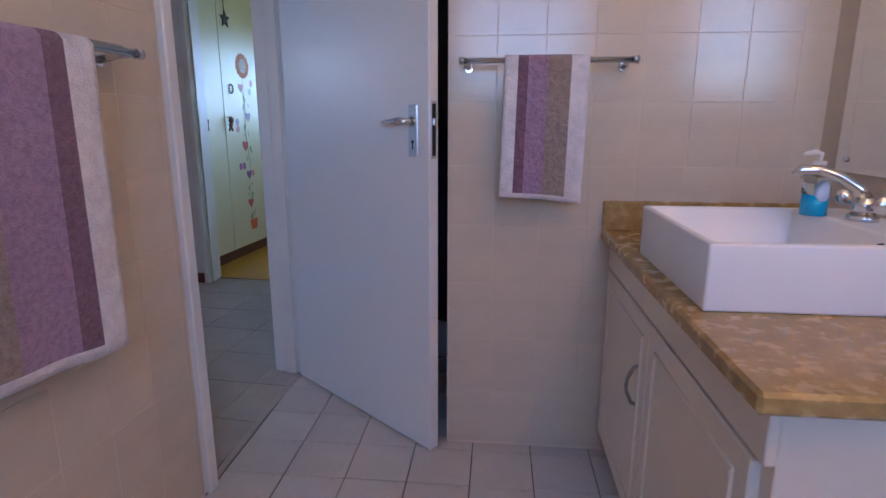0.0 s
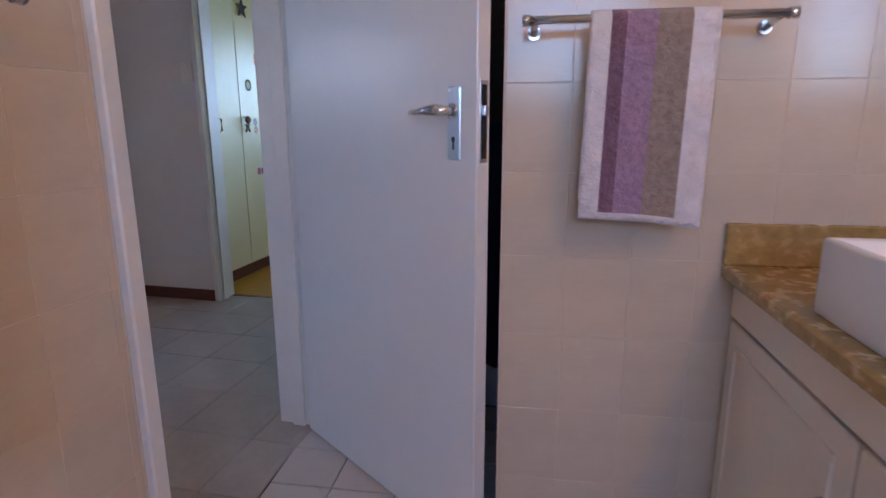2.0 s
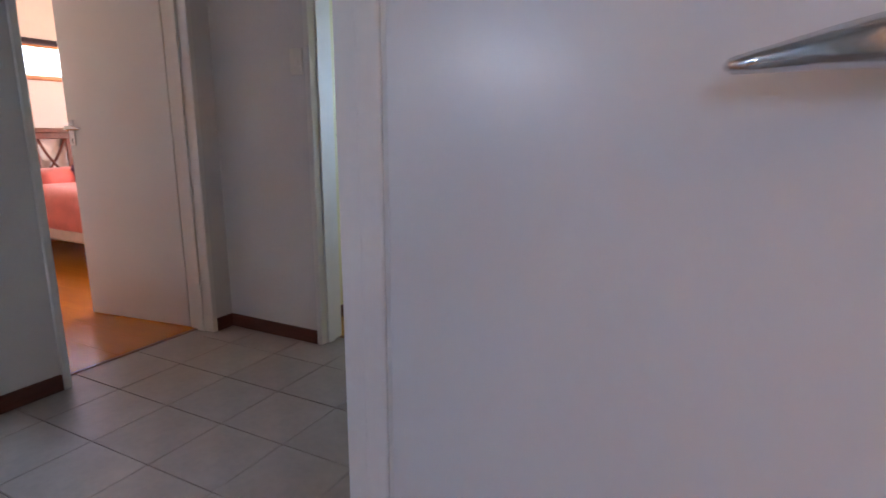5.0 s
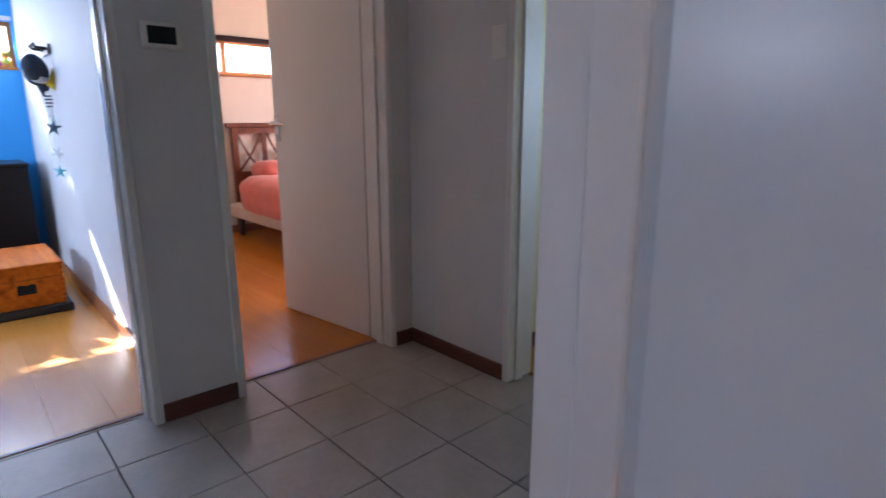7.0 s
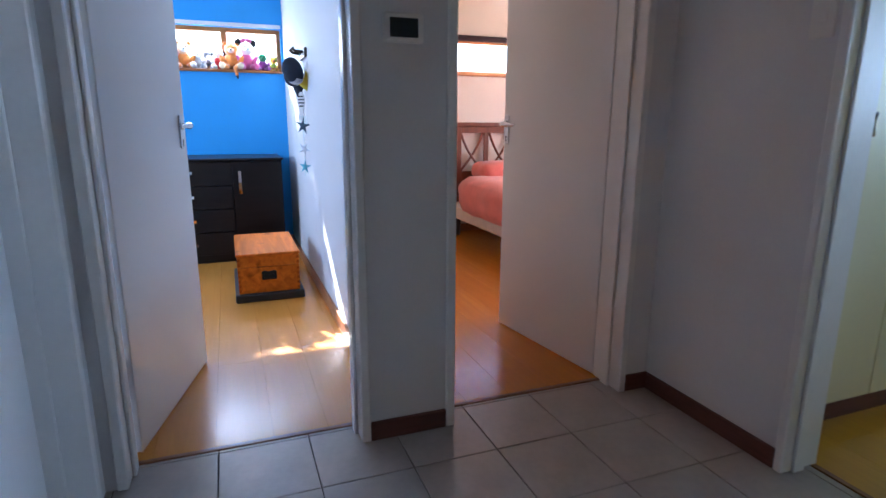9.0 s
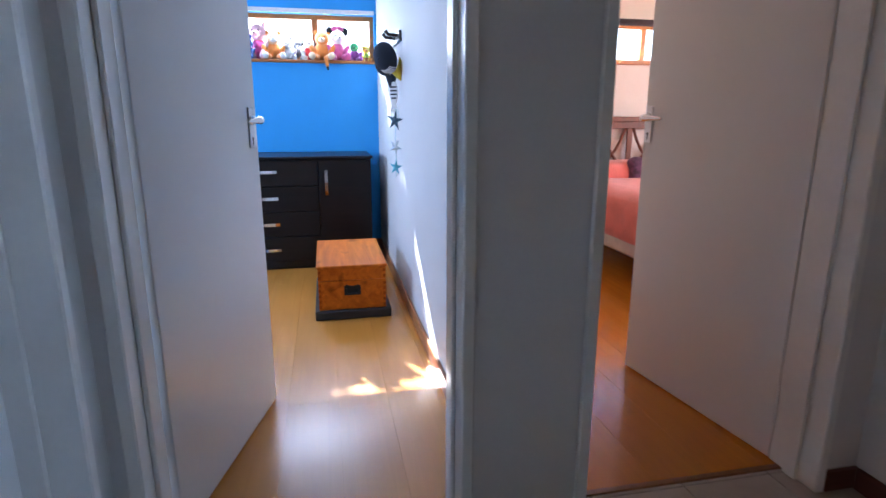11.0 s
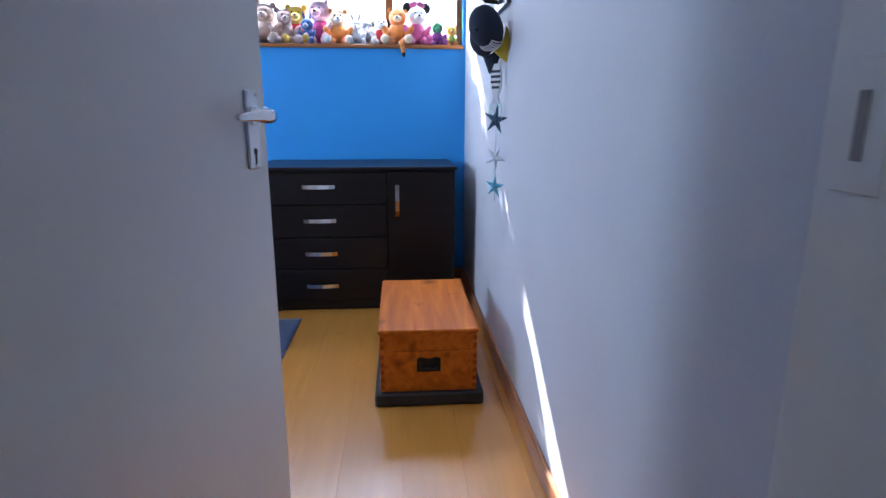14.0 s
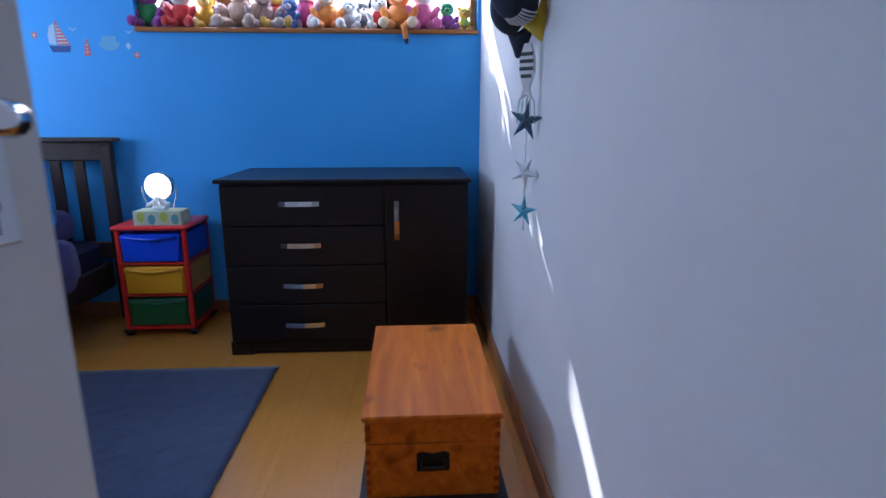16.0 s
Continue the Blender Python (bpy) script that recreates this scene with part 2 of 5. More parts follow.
def ball(bm, c, r, mi=0, seg=12, rings=8, m=None):
    """An ellipsoid at c with radii r, turned by m."""
    r = (r, r, r) if isinstance(r, (int, float)) else r
    mm = Matrix.Translation(c) @ (m if m else Matrix()) @ Matrix.Diagonal((*r, 1))
    out = bmesh.ops.create_uvsphere(bm, u_segments=seg, v_segments=rings, radius=1.0, matrix=mm)
    for f in {f for v in out["verts"] for f in v.link_faces}:
        f.material_index, f.smooth = mi, True
    return bm


def rod(bm, a, b, r0, r1=None, seg=12, mi=0, smooth=True):
    """A round bar from a to b."""
    a, b = Vector(a), Vector(b)
    d = b - a
    mm = Matrix.Translation((a + b) / 2) @ d.to_track_quat("Z", "Y").to_matrix().to_4x4()
    out = bmesh.ops.create_cone(bm, cap_ends=True, segments=seg, radius1=r0, radius2=r0 if r1 is None else r1, depth=d.length, matrix=mm)
    for f in {f for v in out["verts"] for f in v.link_faces}:
        f.material_index = mi
        f.smooth = smooth and len(f.verts) == 4
    return bm


def tube(bm, pts, r, seg=10, mi=0, flat=1.0):
    """A bar swept along points; r may be a list."""
    pts = [Vector(p) for p in pts]
    rs = r if isinstance(r, (list, tuple)) else [r] * len(pts)
    rings = []
    for i, p in enumerate(pts):
        d = (pts[min(i + 1, len(pts) - 1)] - pts[max(i - 1, 0)]).normalized()
        q = d.to_track_quat("Z", "Y").to_matrix()
        rings.append([bm.verts.new(p + q @ Vector((math.cos(k * math.tau / seg) * rs[i], math.sin(k * math.tau / seg) * rs[i] * flat, 0))) for k in range(seg)])
    for a, b in zip(rings, rings[1:]):
        for k in range(seg):
            f = bm.faces.new((a[k], a[(k + 1) % seg], b[(k + 1) % seg], b[k]))
            f.material_index, f.smooth = mi, True
    for ring in (rings[0][::-1], rings[-1]):
        bm.faces.new(ring).material_index = mi
    return bm


def mesh_of(name, bm, mats):
    bmesh.ops.recalc_face_normals(bm, faces=bm.faces)
    me = bpy.data.meshes.new(name)
    bm.to_mesh(me)
    bm.free()
    for m in (mats if isinstance(mats, (list, tuple)) else [mats]):
        me.materials.append(m)
    return me


def thing(name, label, category, m=None, group="", kind="", bm=None, mats=None):
    ob = new(name, mesh_of(name, bm, mats) if bm else None)
    if m is not None:
        ob.matrix_world = m
    return tagged(ob, label, category, group, kind)


def part(name, bm, material, parent, label=""):
    ob = new(name, mesh_of(name, bm, material))
    ob.parent = parent
    return tagged(ob, label)


def B():
    return bmesh.new()


def structure(name, bm, mats, label, category):
    return thing(name, label, category, kind="structure", bm=bm, mats=mats)


def boxes(*lohi, bevel=0.0):
    bm = B()
    for lo, hi in lohi:
        box(bm, lo, hi, bevel)
    return bm


# ---- plan ----
H = 2.45                        # ceiling height
XB, XH = -0.905, -1.088           # bathroom door wall: bathroom face, hall face
BO0, BO1 = 1.515, 2.322         # bathroom door opening in y
YT = 1.885                      # tiled towel wall
XTE = -0.232                    # its free end
XM = 0.89                       # mirror wall
YBK = -1.2                      # bathroom back wall
YR = 2.62                       # back of the recess behind the door
XF, XF2 = -2.87, -3.03          # hall wall with the bedroom doors: hall face, bedroom face
P0, P1 = 1.640, 2.360            # blue room door opening in y
Q0, Q1 = 2.705, 3.442           # pink room door opening in y
YS, YS2 = 3.585, 3.725            # hall wall with the switch: hall face, far face
G0, G1 = -2.220, -1.45          # opening of the third room in x
YL, YL2 = 1.575, 1.42            # hall wall with the closed door
XE = -6.36                      # outer bedroom wall, inner face
YP = 2.505                       # wall between the bedrooms, blue-room face
DH = 2.04                       # height of the door openings
WZ0, WZ1 = 1.517, 1.860         # bedroom window opening in z
WY0, WY1 = 0.760, 2.488           # blue room window in y
JW = 0.032                      # face width of the hall's door frames
# the bathroom stands a little askew to the hall
RB = Matrix.Translation((XTE, YT, 0)) @ Matrix.Rotation(radians(4.4), 4, "Z") @ Matrix.Translation((-XTE, -YT, 0))


def askew(*obs):
    for ob in obs:
        ob.matrix_world = RB @ ob.matrix_world


# outside
bm = B()
bmesh.ops.create_grid(bm, x_segments=2, y_segments=2, size=400, matrix=Matrix.Translation((0, 0, -0.30)))
M_LAWN = mat("garden_ground", (0.07, 0.10, 0.035), 0.95, vary=0.35, scale=0.6, fine=20, bump=0.3)
structure("ground", bm, M_LAWN, "grassy garden ground around the house", "ground")

# floors
askew(structure("floor_bathroom", boxes(((-1.18, YBK - 0.12, -0.2), (XM + 0.1, YR + 0.05, -0.0065))), M_FGROUT, "bathroom floor of pale square tiles with dark joints", "floor"))
structure("floor_hall", boxes(((XF2 + 0.03, YL2, -0.2), (-1.0, YS2 + 0.0, -0.006))), M_FGROUT, "hall floor of large grey-beige tiles with dark joints", "floor")
structure("floor_blue_room", boxes(((XE - 0.2, -1.5, -0.2), (XF2 + 0.03, YP + 0.06, -0.008))), M_LAM, "honey-coloured laminate floor of the blue bedroom", "floor")
structure("floor_pink_room", boxes(((XE - 0.2, YP + 0.06, -0.2), (XF2 + 0.03, 6.3, -0.008))), M_LAMO, "glossy orange laminate floor of the pink bedroom", "floor")
structure("floor_girls_room", boxes(((XF2 + 0.03, YS2, -0.2), (0.6, 6.6, -0.008))), M_LAMY, "yellow laminate floor of the third bedroom", "floor")

# walls; each a set of blocks around its openings
structure("wall_bathroom_door", boxes(
    ((XH, YBK, 0), (XB - 0.008, BO0 - 0.03, H)), ((XH, BO1 + 0.03, 0), (XB - 0.008, YS, H)), ((XH, BO0 - 0.03, DH + 0.03), (XB - 0.008, BO1 + 0.03, H))),
    M_WALL, "plastered wall round the bathroom doorway", "wall")
askew(structure("wall_towel", boxes(((XTE + 0.004, YT + 0.0012, 0), (XM + 0.1, YT + 0.10, H))), M_GROUT, "tiled bathroom wall with a towel rail", "wall"))
structure("wall_recess", boxes(((XB - 0.008, YR, 0), (XM + 0.1, YR + 0.1, H))), M_WALL, "plain wall at the back of the recess behind the door", "wall")
askew(structure("wall_mirror", boxes(((XM, YBK - 0.1, 0), (XM + 0.1, YT + 0.008, H)), ((XM, YT + 0.1, 0), (XM + 0.1, YR + 0.1, H))), M_TILE, "bathroom wall behind the vanity", "wall"))
WB0, WB1 = (-0.15, 1.35), (0.85, 2.15)
structure("wall_bathroom_back", boxes(((XH, YBK - 0.1, 0), (WB0[0], YBK, H)), ((WB1[0], YBK - 0.1, 0), (XM + 0.45, YBK, H)),
          ((WB0[0], YBK - 0.1, 0), (WB1[0], YBK, WB0[1])), ((WB0[0], YBK - 0.1, WB1[1]), (WB1[0], YBK, H))), M_TILE, "bathroom wall with the window", "wall")
structure("wall_hall_doors", boxes(
    ((XF2, YL2, 0), (XF, P0 - 0.03, H)), ((XF2, P1 + 0.03, 0), (XF, Q0 - 0.03, H)), ((XF2, Q1 + 0.03, 0), (XF, YS2, H)),
    ((XF2, P0 - 0.03, DH + 0.03), (XF, P1 + 0.03, H)), ((XF2, Q0 - 0.03, DH + 0.03), (XF, Q1 + 0.03, H))),
    M_WALL, "plastered hall wall with two bedroom doorways", "wall")
structure("wall_hall_switch", boxes(((XF, YS, 0), (G0 - 0.03, YS2, H)), ((G1 + 0.03, YS, 0), (0.6, YS2, H)), ((G0 - 0.03, YS, DH + 0.03), (G1 + 0.03, YS2, H))),
          M_WALL, "plastered hall wall with a light switch", "wall")
L0, L1 = -2.755, -1.985
structure("wall_hall_left", boxes(((XF, YL2, 0), (L0 - 0.03, YL, H)), ((L1 + 0.03, YL2, 0), (L1 + 0.20, YL, H)), ((L1 + 0.20, YL2 - 0.1, 0), (XH, BO0 - 0.06, H)), ((L0 - 0.03, YL2, DH + 0.03), (L1 + 0.03, YL, H))),
          M_WALL, "plastered hall wall with a closed door", "wall")
structure("wall_between_bedrooms", boxes(((XE, YP, 0), (XF2, YP + 0.12, H))), M_WHITE, "white plastered wall between the two bedrooms", "wall")
structure("wall_blue", boxes(((XE - 0.15, -1.5, 0), (XE, WY0, H)), ((XE - 0.15, WY1, 0), (XE, YP + 0.06, H)),
          ((XE - 0.15, WY0, 0), (XE, WY1, WZ0)), ((XE - 0.15, WY0, WZ1), (XE, WY1, H))), M_BLUE, "bright blue painted bedroom wall under a high window", "wall")
V0, V1 = (-6.10, 0.95), (-4.90, 2.05)
structure("wall_blue_room_side", boxes(((XE, -1.5, 0), (V0[0], -1.4, H)), ((V1[0], -1.5, 0), (XF2, -1.4, H)), ((V0[0], -1.5, 0), (V1[0], -1.4, V0[1])), ((V0[0], -1.5, V1[1]), (V1[0], -1.4, H))),
          M_WHITE, "white side wall of the blue bedroom with a window", "wall")
structure("wall_blue_room_inner", boxes(((XF2, -1.5, 0), (XF, YL2, H))), M_WHITE, "white inner wall of the blue bedroom", "wall")
PW0, PW1 = 4.05, 5.6
structure("wall_pink_room_outer", boxes(((XE - 0.22, YP + 0.06, 0), (XE, PW0, H)), ((XE - 0.22, PW1, 0), (XE, 6.3, H)),
          ((XE - 0.22, PW0, 0), (XE, PW1, 1.555)), ((XE - 0.22, PW0, 1.885), (XE, PW1, H))), M_PINKWALL, "warm white bedroom wall under a high window", "wall")
# the side opening is added and unseen, made for the warm fill
structure("wall_pink_room_side", boxes(((XE, 6.2, 0), (-5.4, 6.3, H)), ((-3.8, 6.2, 0), (XF2, 6.3, H)), ((-5.4, 6.2, 0), (-3.8, 6.3, 0.9)), ((-5.4, 6.2, 2.1), (-3.8, 6.3, H))),
          M_PINKWALL, "warm white side wall of the pink bedroom with an added, unseen opening", "wall")
structure("wall_pink_room_inner", boxes(((XF2, YS2, 0), (XF, 6.6, H))), M_PINKWALL, "warm white inner wall of the pink bedroom", "wall")
# the opening is added, unseen, to let sky light through to the hall
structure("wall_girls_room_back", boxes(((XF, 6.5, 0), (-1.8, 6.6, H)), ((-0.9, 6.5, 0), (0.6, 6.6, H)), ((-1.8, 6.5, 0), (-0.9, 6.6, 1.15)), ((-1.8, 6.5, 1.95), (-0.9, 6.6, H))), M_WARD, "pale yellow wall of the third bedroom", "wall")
# unseen opening added for the wardrobe's light
structure("wall_girls_room_right", boxes(((0.5, YS2, 0), (0.6, 4.7, H)), ((0.5, 5.3, 0), (0.6, 6.5, H)), ((0.5, 4.7, 0), (0.6, 5.3, 1.25)), ((0.5, 4.7, 1.75), (0.6, 5.3, H))),
          M_WARD, "pale yellow wall of the third bedroom with an added, unseen opening", "wall")
structure("ceiling", boxes(((XE - 0.5, -1.8, H), (XM + 0.3, 6.9, H + 0.15))), M_CEIL, "plain white ceiling", "ceiling")


# door frames: two jambs, a head and a stop
def door_frame(name, axis, near, far, a, b, label, stop, deep=0.012, length=0.05, w=JW):
    """A pressed frame wrapping the wall between the faces near and far, round the opening a to b."""
    fr = thing(name, label, "door frame", kind="structure")
    p = 0.012
    lo, hi = min(near, far) - p, max(near, far) + p
    def bx(bm, u0, u1, v0, v1, z0, z1, bev=0.004):
        if axis == "x":
            box(bm, (u0, v0, z0), (u1, v1, z1), bev)
        else:
            box(bm, (v0, u0, z0), (v1, u1, z1), bev)
    for v0, v1, s in ((a - w, a, 1), (b, b + w, -1)):
        bm = B()
        bx(bm, lo, hi, v0, v1, 0, DH + w)
        part("jamb", bm, M_FRAME, fr)
        bm = B()
        e = a if s > 0 else b
        bx(bm, stop, stop + length, min(e, e + s * deep), max(e, e + s * deep), 0, DH, 0.003)
        part("door_stop", bm, M_FRAME, fr)
    bm = B()
    bx(bm, lo, hi, a, b, DH, DH + w)
    part("head", bm, M_FRAME, fr)
    return fr


door_frame("door_frame_bathroom", "x", XB, XH, BO0, BO1, "cream painted steel frame of the bathroom doorway", XH + 0.045, 0.012, 0.05, 0.042)
door_frame("door_frame_blue_room", "x", XF, XF2, P0, P1, "cream painted steel frame of the blue room doorway", XF2 + 0.055)
door_frame("door_frame_pink_room", "x", XF, XF2, Q0, Q1, "cream painted steel frame of the pink room doorway", XF2 + 0.055)
door_frame("door_frame_girls_room", "y", YS, YS2, G0, G1, "cream painted steel frame of the third room doorway", YS2 - 0.11)
door_frame("door_frame_hall", "y", YL, YL2, L0, L1, "cream painted steel frame of the closed hall door", YL - 0.11)


# doors
def door(name, hinge, free, side, label, width=0.765, k=1.0, backset=0.056, lever_z=1.085):
    """A flush door; the face on the side of the camera lies on the line from hinge to free."""
    a = math.atan2(free[1] - hinge[1], free[0] - hinge[0])
    d = thing(name, label, "door", pose(hinge[0], hinge[1], 0, 0, 0, math.degrees(a)), kind="structure")
    y0, y1 = (0.0, 0.04) if side < 0 else (-0.04, 0.0)
    part("leaf", box(B(), (0, y0, 0.008), (width, y1, 2.03), 0.0025), M_DOOR, d)
    hx, hz = width - backset, lever_z
    for y, s in ((y0, -1), (y1, 1)):
        bm = B()
        box(bm, (hx - 0.0215, min(y, y + s * 0.006), hz - 0.108 * k), (hx + 0.0215, max(y, y + s * 0.006), hz + 0.052 * k), 0.003)
        pl = part("handle_plate", bm, M_STEEL, d, "worn chromed steel handle plate")
        bm = B()
        rod(bm, (hx, y + s * 0.006, hz - 0.062), (hx, y + s * 0.0068, hz - 0.062), 0.006, seg=10)
        box(bm, (hx - 0.0028, min(y + s * 0.006, y + s * 0.0068), hz - 0.085), (hx + 0.0028, max(y + s * 0.006, y + s * 0.0068), hz - 0.062))
        part("keyhole", bm, M_DARKSLOT, pl)
        for dx, dz in ((-0.013, 0.043 * k), (0.013, 0.043 * k), (0.0, -0.1 * k)):
            part("screw", rod(B(), (hx + dx, y + s * 0.006, hz + dz), (hx + dx, y + s * 0.0072, hz + dz), 0.0035, seg=8), M_STEEL, pl)
        bm = B()
        rod(bm, (hx, min(y + s * 0.005, y + s * 0.011), hz), (hx, max(y + s * 0.005, y + s * 0.011), hz), 0.0165, seg=18)
        tube(bm, [(hx, y + s * 0.008, hz), (hx, y + s * 0.030, hz), (hx - 0.004, y + s * 0.039, hz), (hx - 0.022, y + s * 0.043, hz + 0.001), (hx - 0.055, y + s * 0.043, hz),
                  (hx - 0.088, y + s * 0.041, hz - 0.002), (hx - 0.110, y + s * 0.040, hz - 0.003), (hx - 0.115, y + s * 0.039, hz - 0.003)],
             [0.0105, 0.0105, 0.013, 0.014, 0.0105, 0.0075, 0.0055, 0.003], seg=14)
        part("lever", bm, M_CHROME, d)
    bm = B()
    box(bm, (width - 0.001, y0 + 0.008, hz - 0.112), (width + 0.0015, y1 - 0.008, hz + 0.062), 0.0008)
    fp = part("lock_face", bm, M_STEEL, d, "worn steel lock face plate")
    part("slot", box(B(), (width + 0.001, y0 + 0.013, hz - 0.103), (width + 0.0025, y1 - 0.013, hz + 0.053)), M_DARKSLOT, fp)
    part("latch", box(B(), (width + 0.001, y0 + 0.013, hz - 0.012), (width + 0.011, y1 - 0.013, hz + 0.010), 0.002), M_STEEL, fp, "worn brassy latch bolt")
    for z in (0.25, 1.75):
        bm = B()
        rod(bm, (-0.006, y1 if side < 0 else y0, z), (-0.006, y1 if side < 0 else y0, z + 0.10), 0.006, seg=10)
        part("hinge", bm, M_FRAME, d)
    return d


door("door_bathroom", (-0.966, 2.292), (-0.272, 1.805), -1, "white painted flush door standing open into the bathroom", 0.846, 1.0, 0.068, 1.120)
door("door_blue_room", (-3.050, 1.655), (-3.767, 1.834), -1, "white painted flush door standing open into the blue bedroom", 0.738, 0.86, 0.056, 1.075)
door("door_pink_room", (-3.037, 3.436), (-3.772, 3.339), 1, "white painted flush door standing open into the pink bedroom", 0.741, 0.9, 0.028)
door("door_hall", (L0 + 0.006, YL - 0.105), (L1, YL - 0.105), 1, "white painted flush door standing closed in the hall")

# keep of the latch in the blue room's frame
k = thing("strike_plate", "cream painted strike plate on the door frame", "strike plate", kind="structure", bm=boxes(((XF2 + 0.006, P1 - 0.0020, 1.026), (XF2 + 0.044, P1 + 0.004, 1.108)), bevel=0.001), mats=M_FRAME)
part("slot", boxes(((XF2 + 0.020, P1 - 0.0028, 1.046), (XF2 + 0.028, P1 + 0.004, 1.088))), mat("grey_paint_slot", (0.30, 0.29, 0.28), 0.6, vary=0.1), k)
k = thing("strike_plate", "cream painted strike plate on the bathroom door frame", "strike plate", kind="structure", bm=boxes(((XB - 0.030, BO0 - 0.004, 1.035), (XB - 0.008, BO0 + 0.0020, 1.150)), bevel=0.001), mats=M_FRAME)
for z0, z1 in ((1.045, 1.062), (1.075, 1.100), (1.112, 1.122), (1.132, 1.142)):
    part("slot", boxes(((XB - 0.024, BO0 - 0.004, z0), (XB - 0.014, BO0 + 0.0028, z1))), M_DARKSLOT, k)


# skirtings
def skirting(name, lo, hi, m, label):
    structure(name, boxes((lo, hi), bevel=0.004), m, label, "skirting")


SK = "red-brown wooden skirting board along the hall wall"
skirting("baseboard_1", (XF, P1 + JW + 0.001, 0), (XF + 0.014, Q0 - JW - 0.001, 0.072), M_SKIRT, SK)
skirting("baseboard_2", (XF, Q1 + JW + 0.001, 0), (XF + 0.014, YS, 0.072), M_SKIRT, SK)
skirting("baseboard_3", (XF + 0.014, YS - 0.014, 0), (G0 - JW - 0.001, YS, 0.072), M_SKIRT, SK)
skirting("baseboard_4", (G1 + JW + 0.001, YS - 0.014, 0), (XH, YS, 0.072), M_SKIRT, SK)
skirting("baseboard_5", (XH - 0.014, BO1 + 0.056, 0), (XH, YS - 0.014, 0.072), M_SKIRT, SK)
skirting("baseboard_6", (L1 + JW + 0.001, YL, 0), (L1 + 0.20, YL + 0.014, 0.072), M_SKIRT, SK)
SB = "orange-brown wooden skirting board along the bedroom wall"
skirting("baseboard_7", (XE, YP - 0.016, 0), (XF2 - 0.013, YP, 0.075), M_SKIRT2, SB)
skirting("baseboard_8", (XE, -1.4, 0), (XE + 0.016, YP - 0.016, 0.075), M_SKIRT2, SB)
skirting("baseboard_9", (XE, YP + 0.12, 0), (XE + 0.016, 6.2, 0.075), M_SKIRT2, SB)
skirting("baseboard_10", (XE + 0.016, YP + 0.12, 0), (XF2 - 0.013, YP + 0.136, 0.075), M_SKIRT2, SB)
for n, (a, b) in {"threshold_1": (P0, P1), "threshold_2": (Q0, Q1)}.items():
    structure(n, boxes(((XF2 + 0.022, a, -0.005), (XF2 + 0.042, b, 0.003)), bevel=0.001), M_THRESH, "narrow dark wooden threshold strip in the doorway", "threshold")
structure("threshold_3", boxes(((G0, YS2 - 0.012, -0.005), (G1, YS2 + 0.008, 0.003)), bevel=0.001), M_THRESH, "narrow dark wooden threshold strip in the doorway", "threshold")
askew(structure("threshold_4", boxes(((XB - 0.062, BO0 - 0.02, -0.005), (XB - 0.039, BO1 + 0.02, 0.0012)), bevel=0.001), M_FTILE, "narrow pale threshold strip in the bathroom doorway", "threshold"))


# windows
def window(name, x_in, x_out, y0, y1, z0, z1, mullions, label, back=0.17):
    """A high wooden window in a wall facing x, its frame set towards the outside."""
    w = thing(name, label, "window", kind="structure")
    xf = x_in - back
    t = 0.034
    for nm, lo, hi in (("sill_rail", (xf, y0, z0), (xf + 0.05, y1, z0 + t)), ("head_rail", (xf, y0, z1 - t), (xf + 0.05, y1, z1)),
                       ("stile", (xf, y0, z0 + t), (xf + 0.05, y0 + t, z1 - t)), ("stile", (xf, y1 - t, z0 + t), (xf + 0.05, y1, z1 - t))):
        part(nm, boxes((lo, hi), bevel=0.003), M_WINWOOD, w)
    edges = [y0 + t] + [c for m in mullions for c in (m - 0.024, m + 0.024)] + [y1 - t]
    for m in mullions:
        part("mullion", boxes(((xf - 0.004, m - 0.024, z0 + t), (xf + 0.054, m + 0.024, z1 - t)), bevel=0.003), M_WINWOOD, w)
    for i in range(0, len(edges), 2):
        ob = part("pane", boxes(((xf + 0.022, edges[i], z0 + t), (xf + 0.026, edges[i + 1], z1 - t))), M_GLASS, w)
        ob.visible_shadow = False
    part("sill_board", boxes(((xf + 0.05, y0 - 0.0, z0 - 0.022), (x_in + 0.022, y1, z0)), bevel=0.004), M_WINWOOD, w, "varnished wooden window sill board")
    return w


window("window_blue_room", XE, XE - 0.15, WY0, WY1, WZ0, WZ1, (1.21, 2.03), "long high wooden window with a toy-laden sill", 0.125)
pw = window("window_pink_room", XE, XE - 0.22, PW0, PW1, 1.555, 1.885, (4.15, 4.9), "long high wooden window with a raised blind")

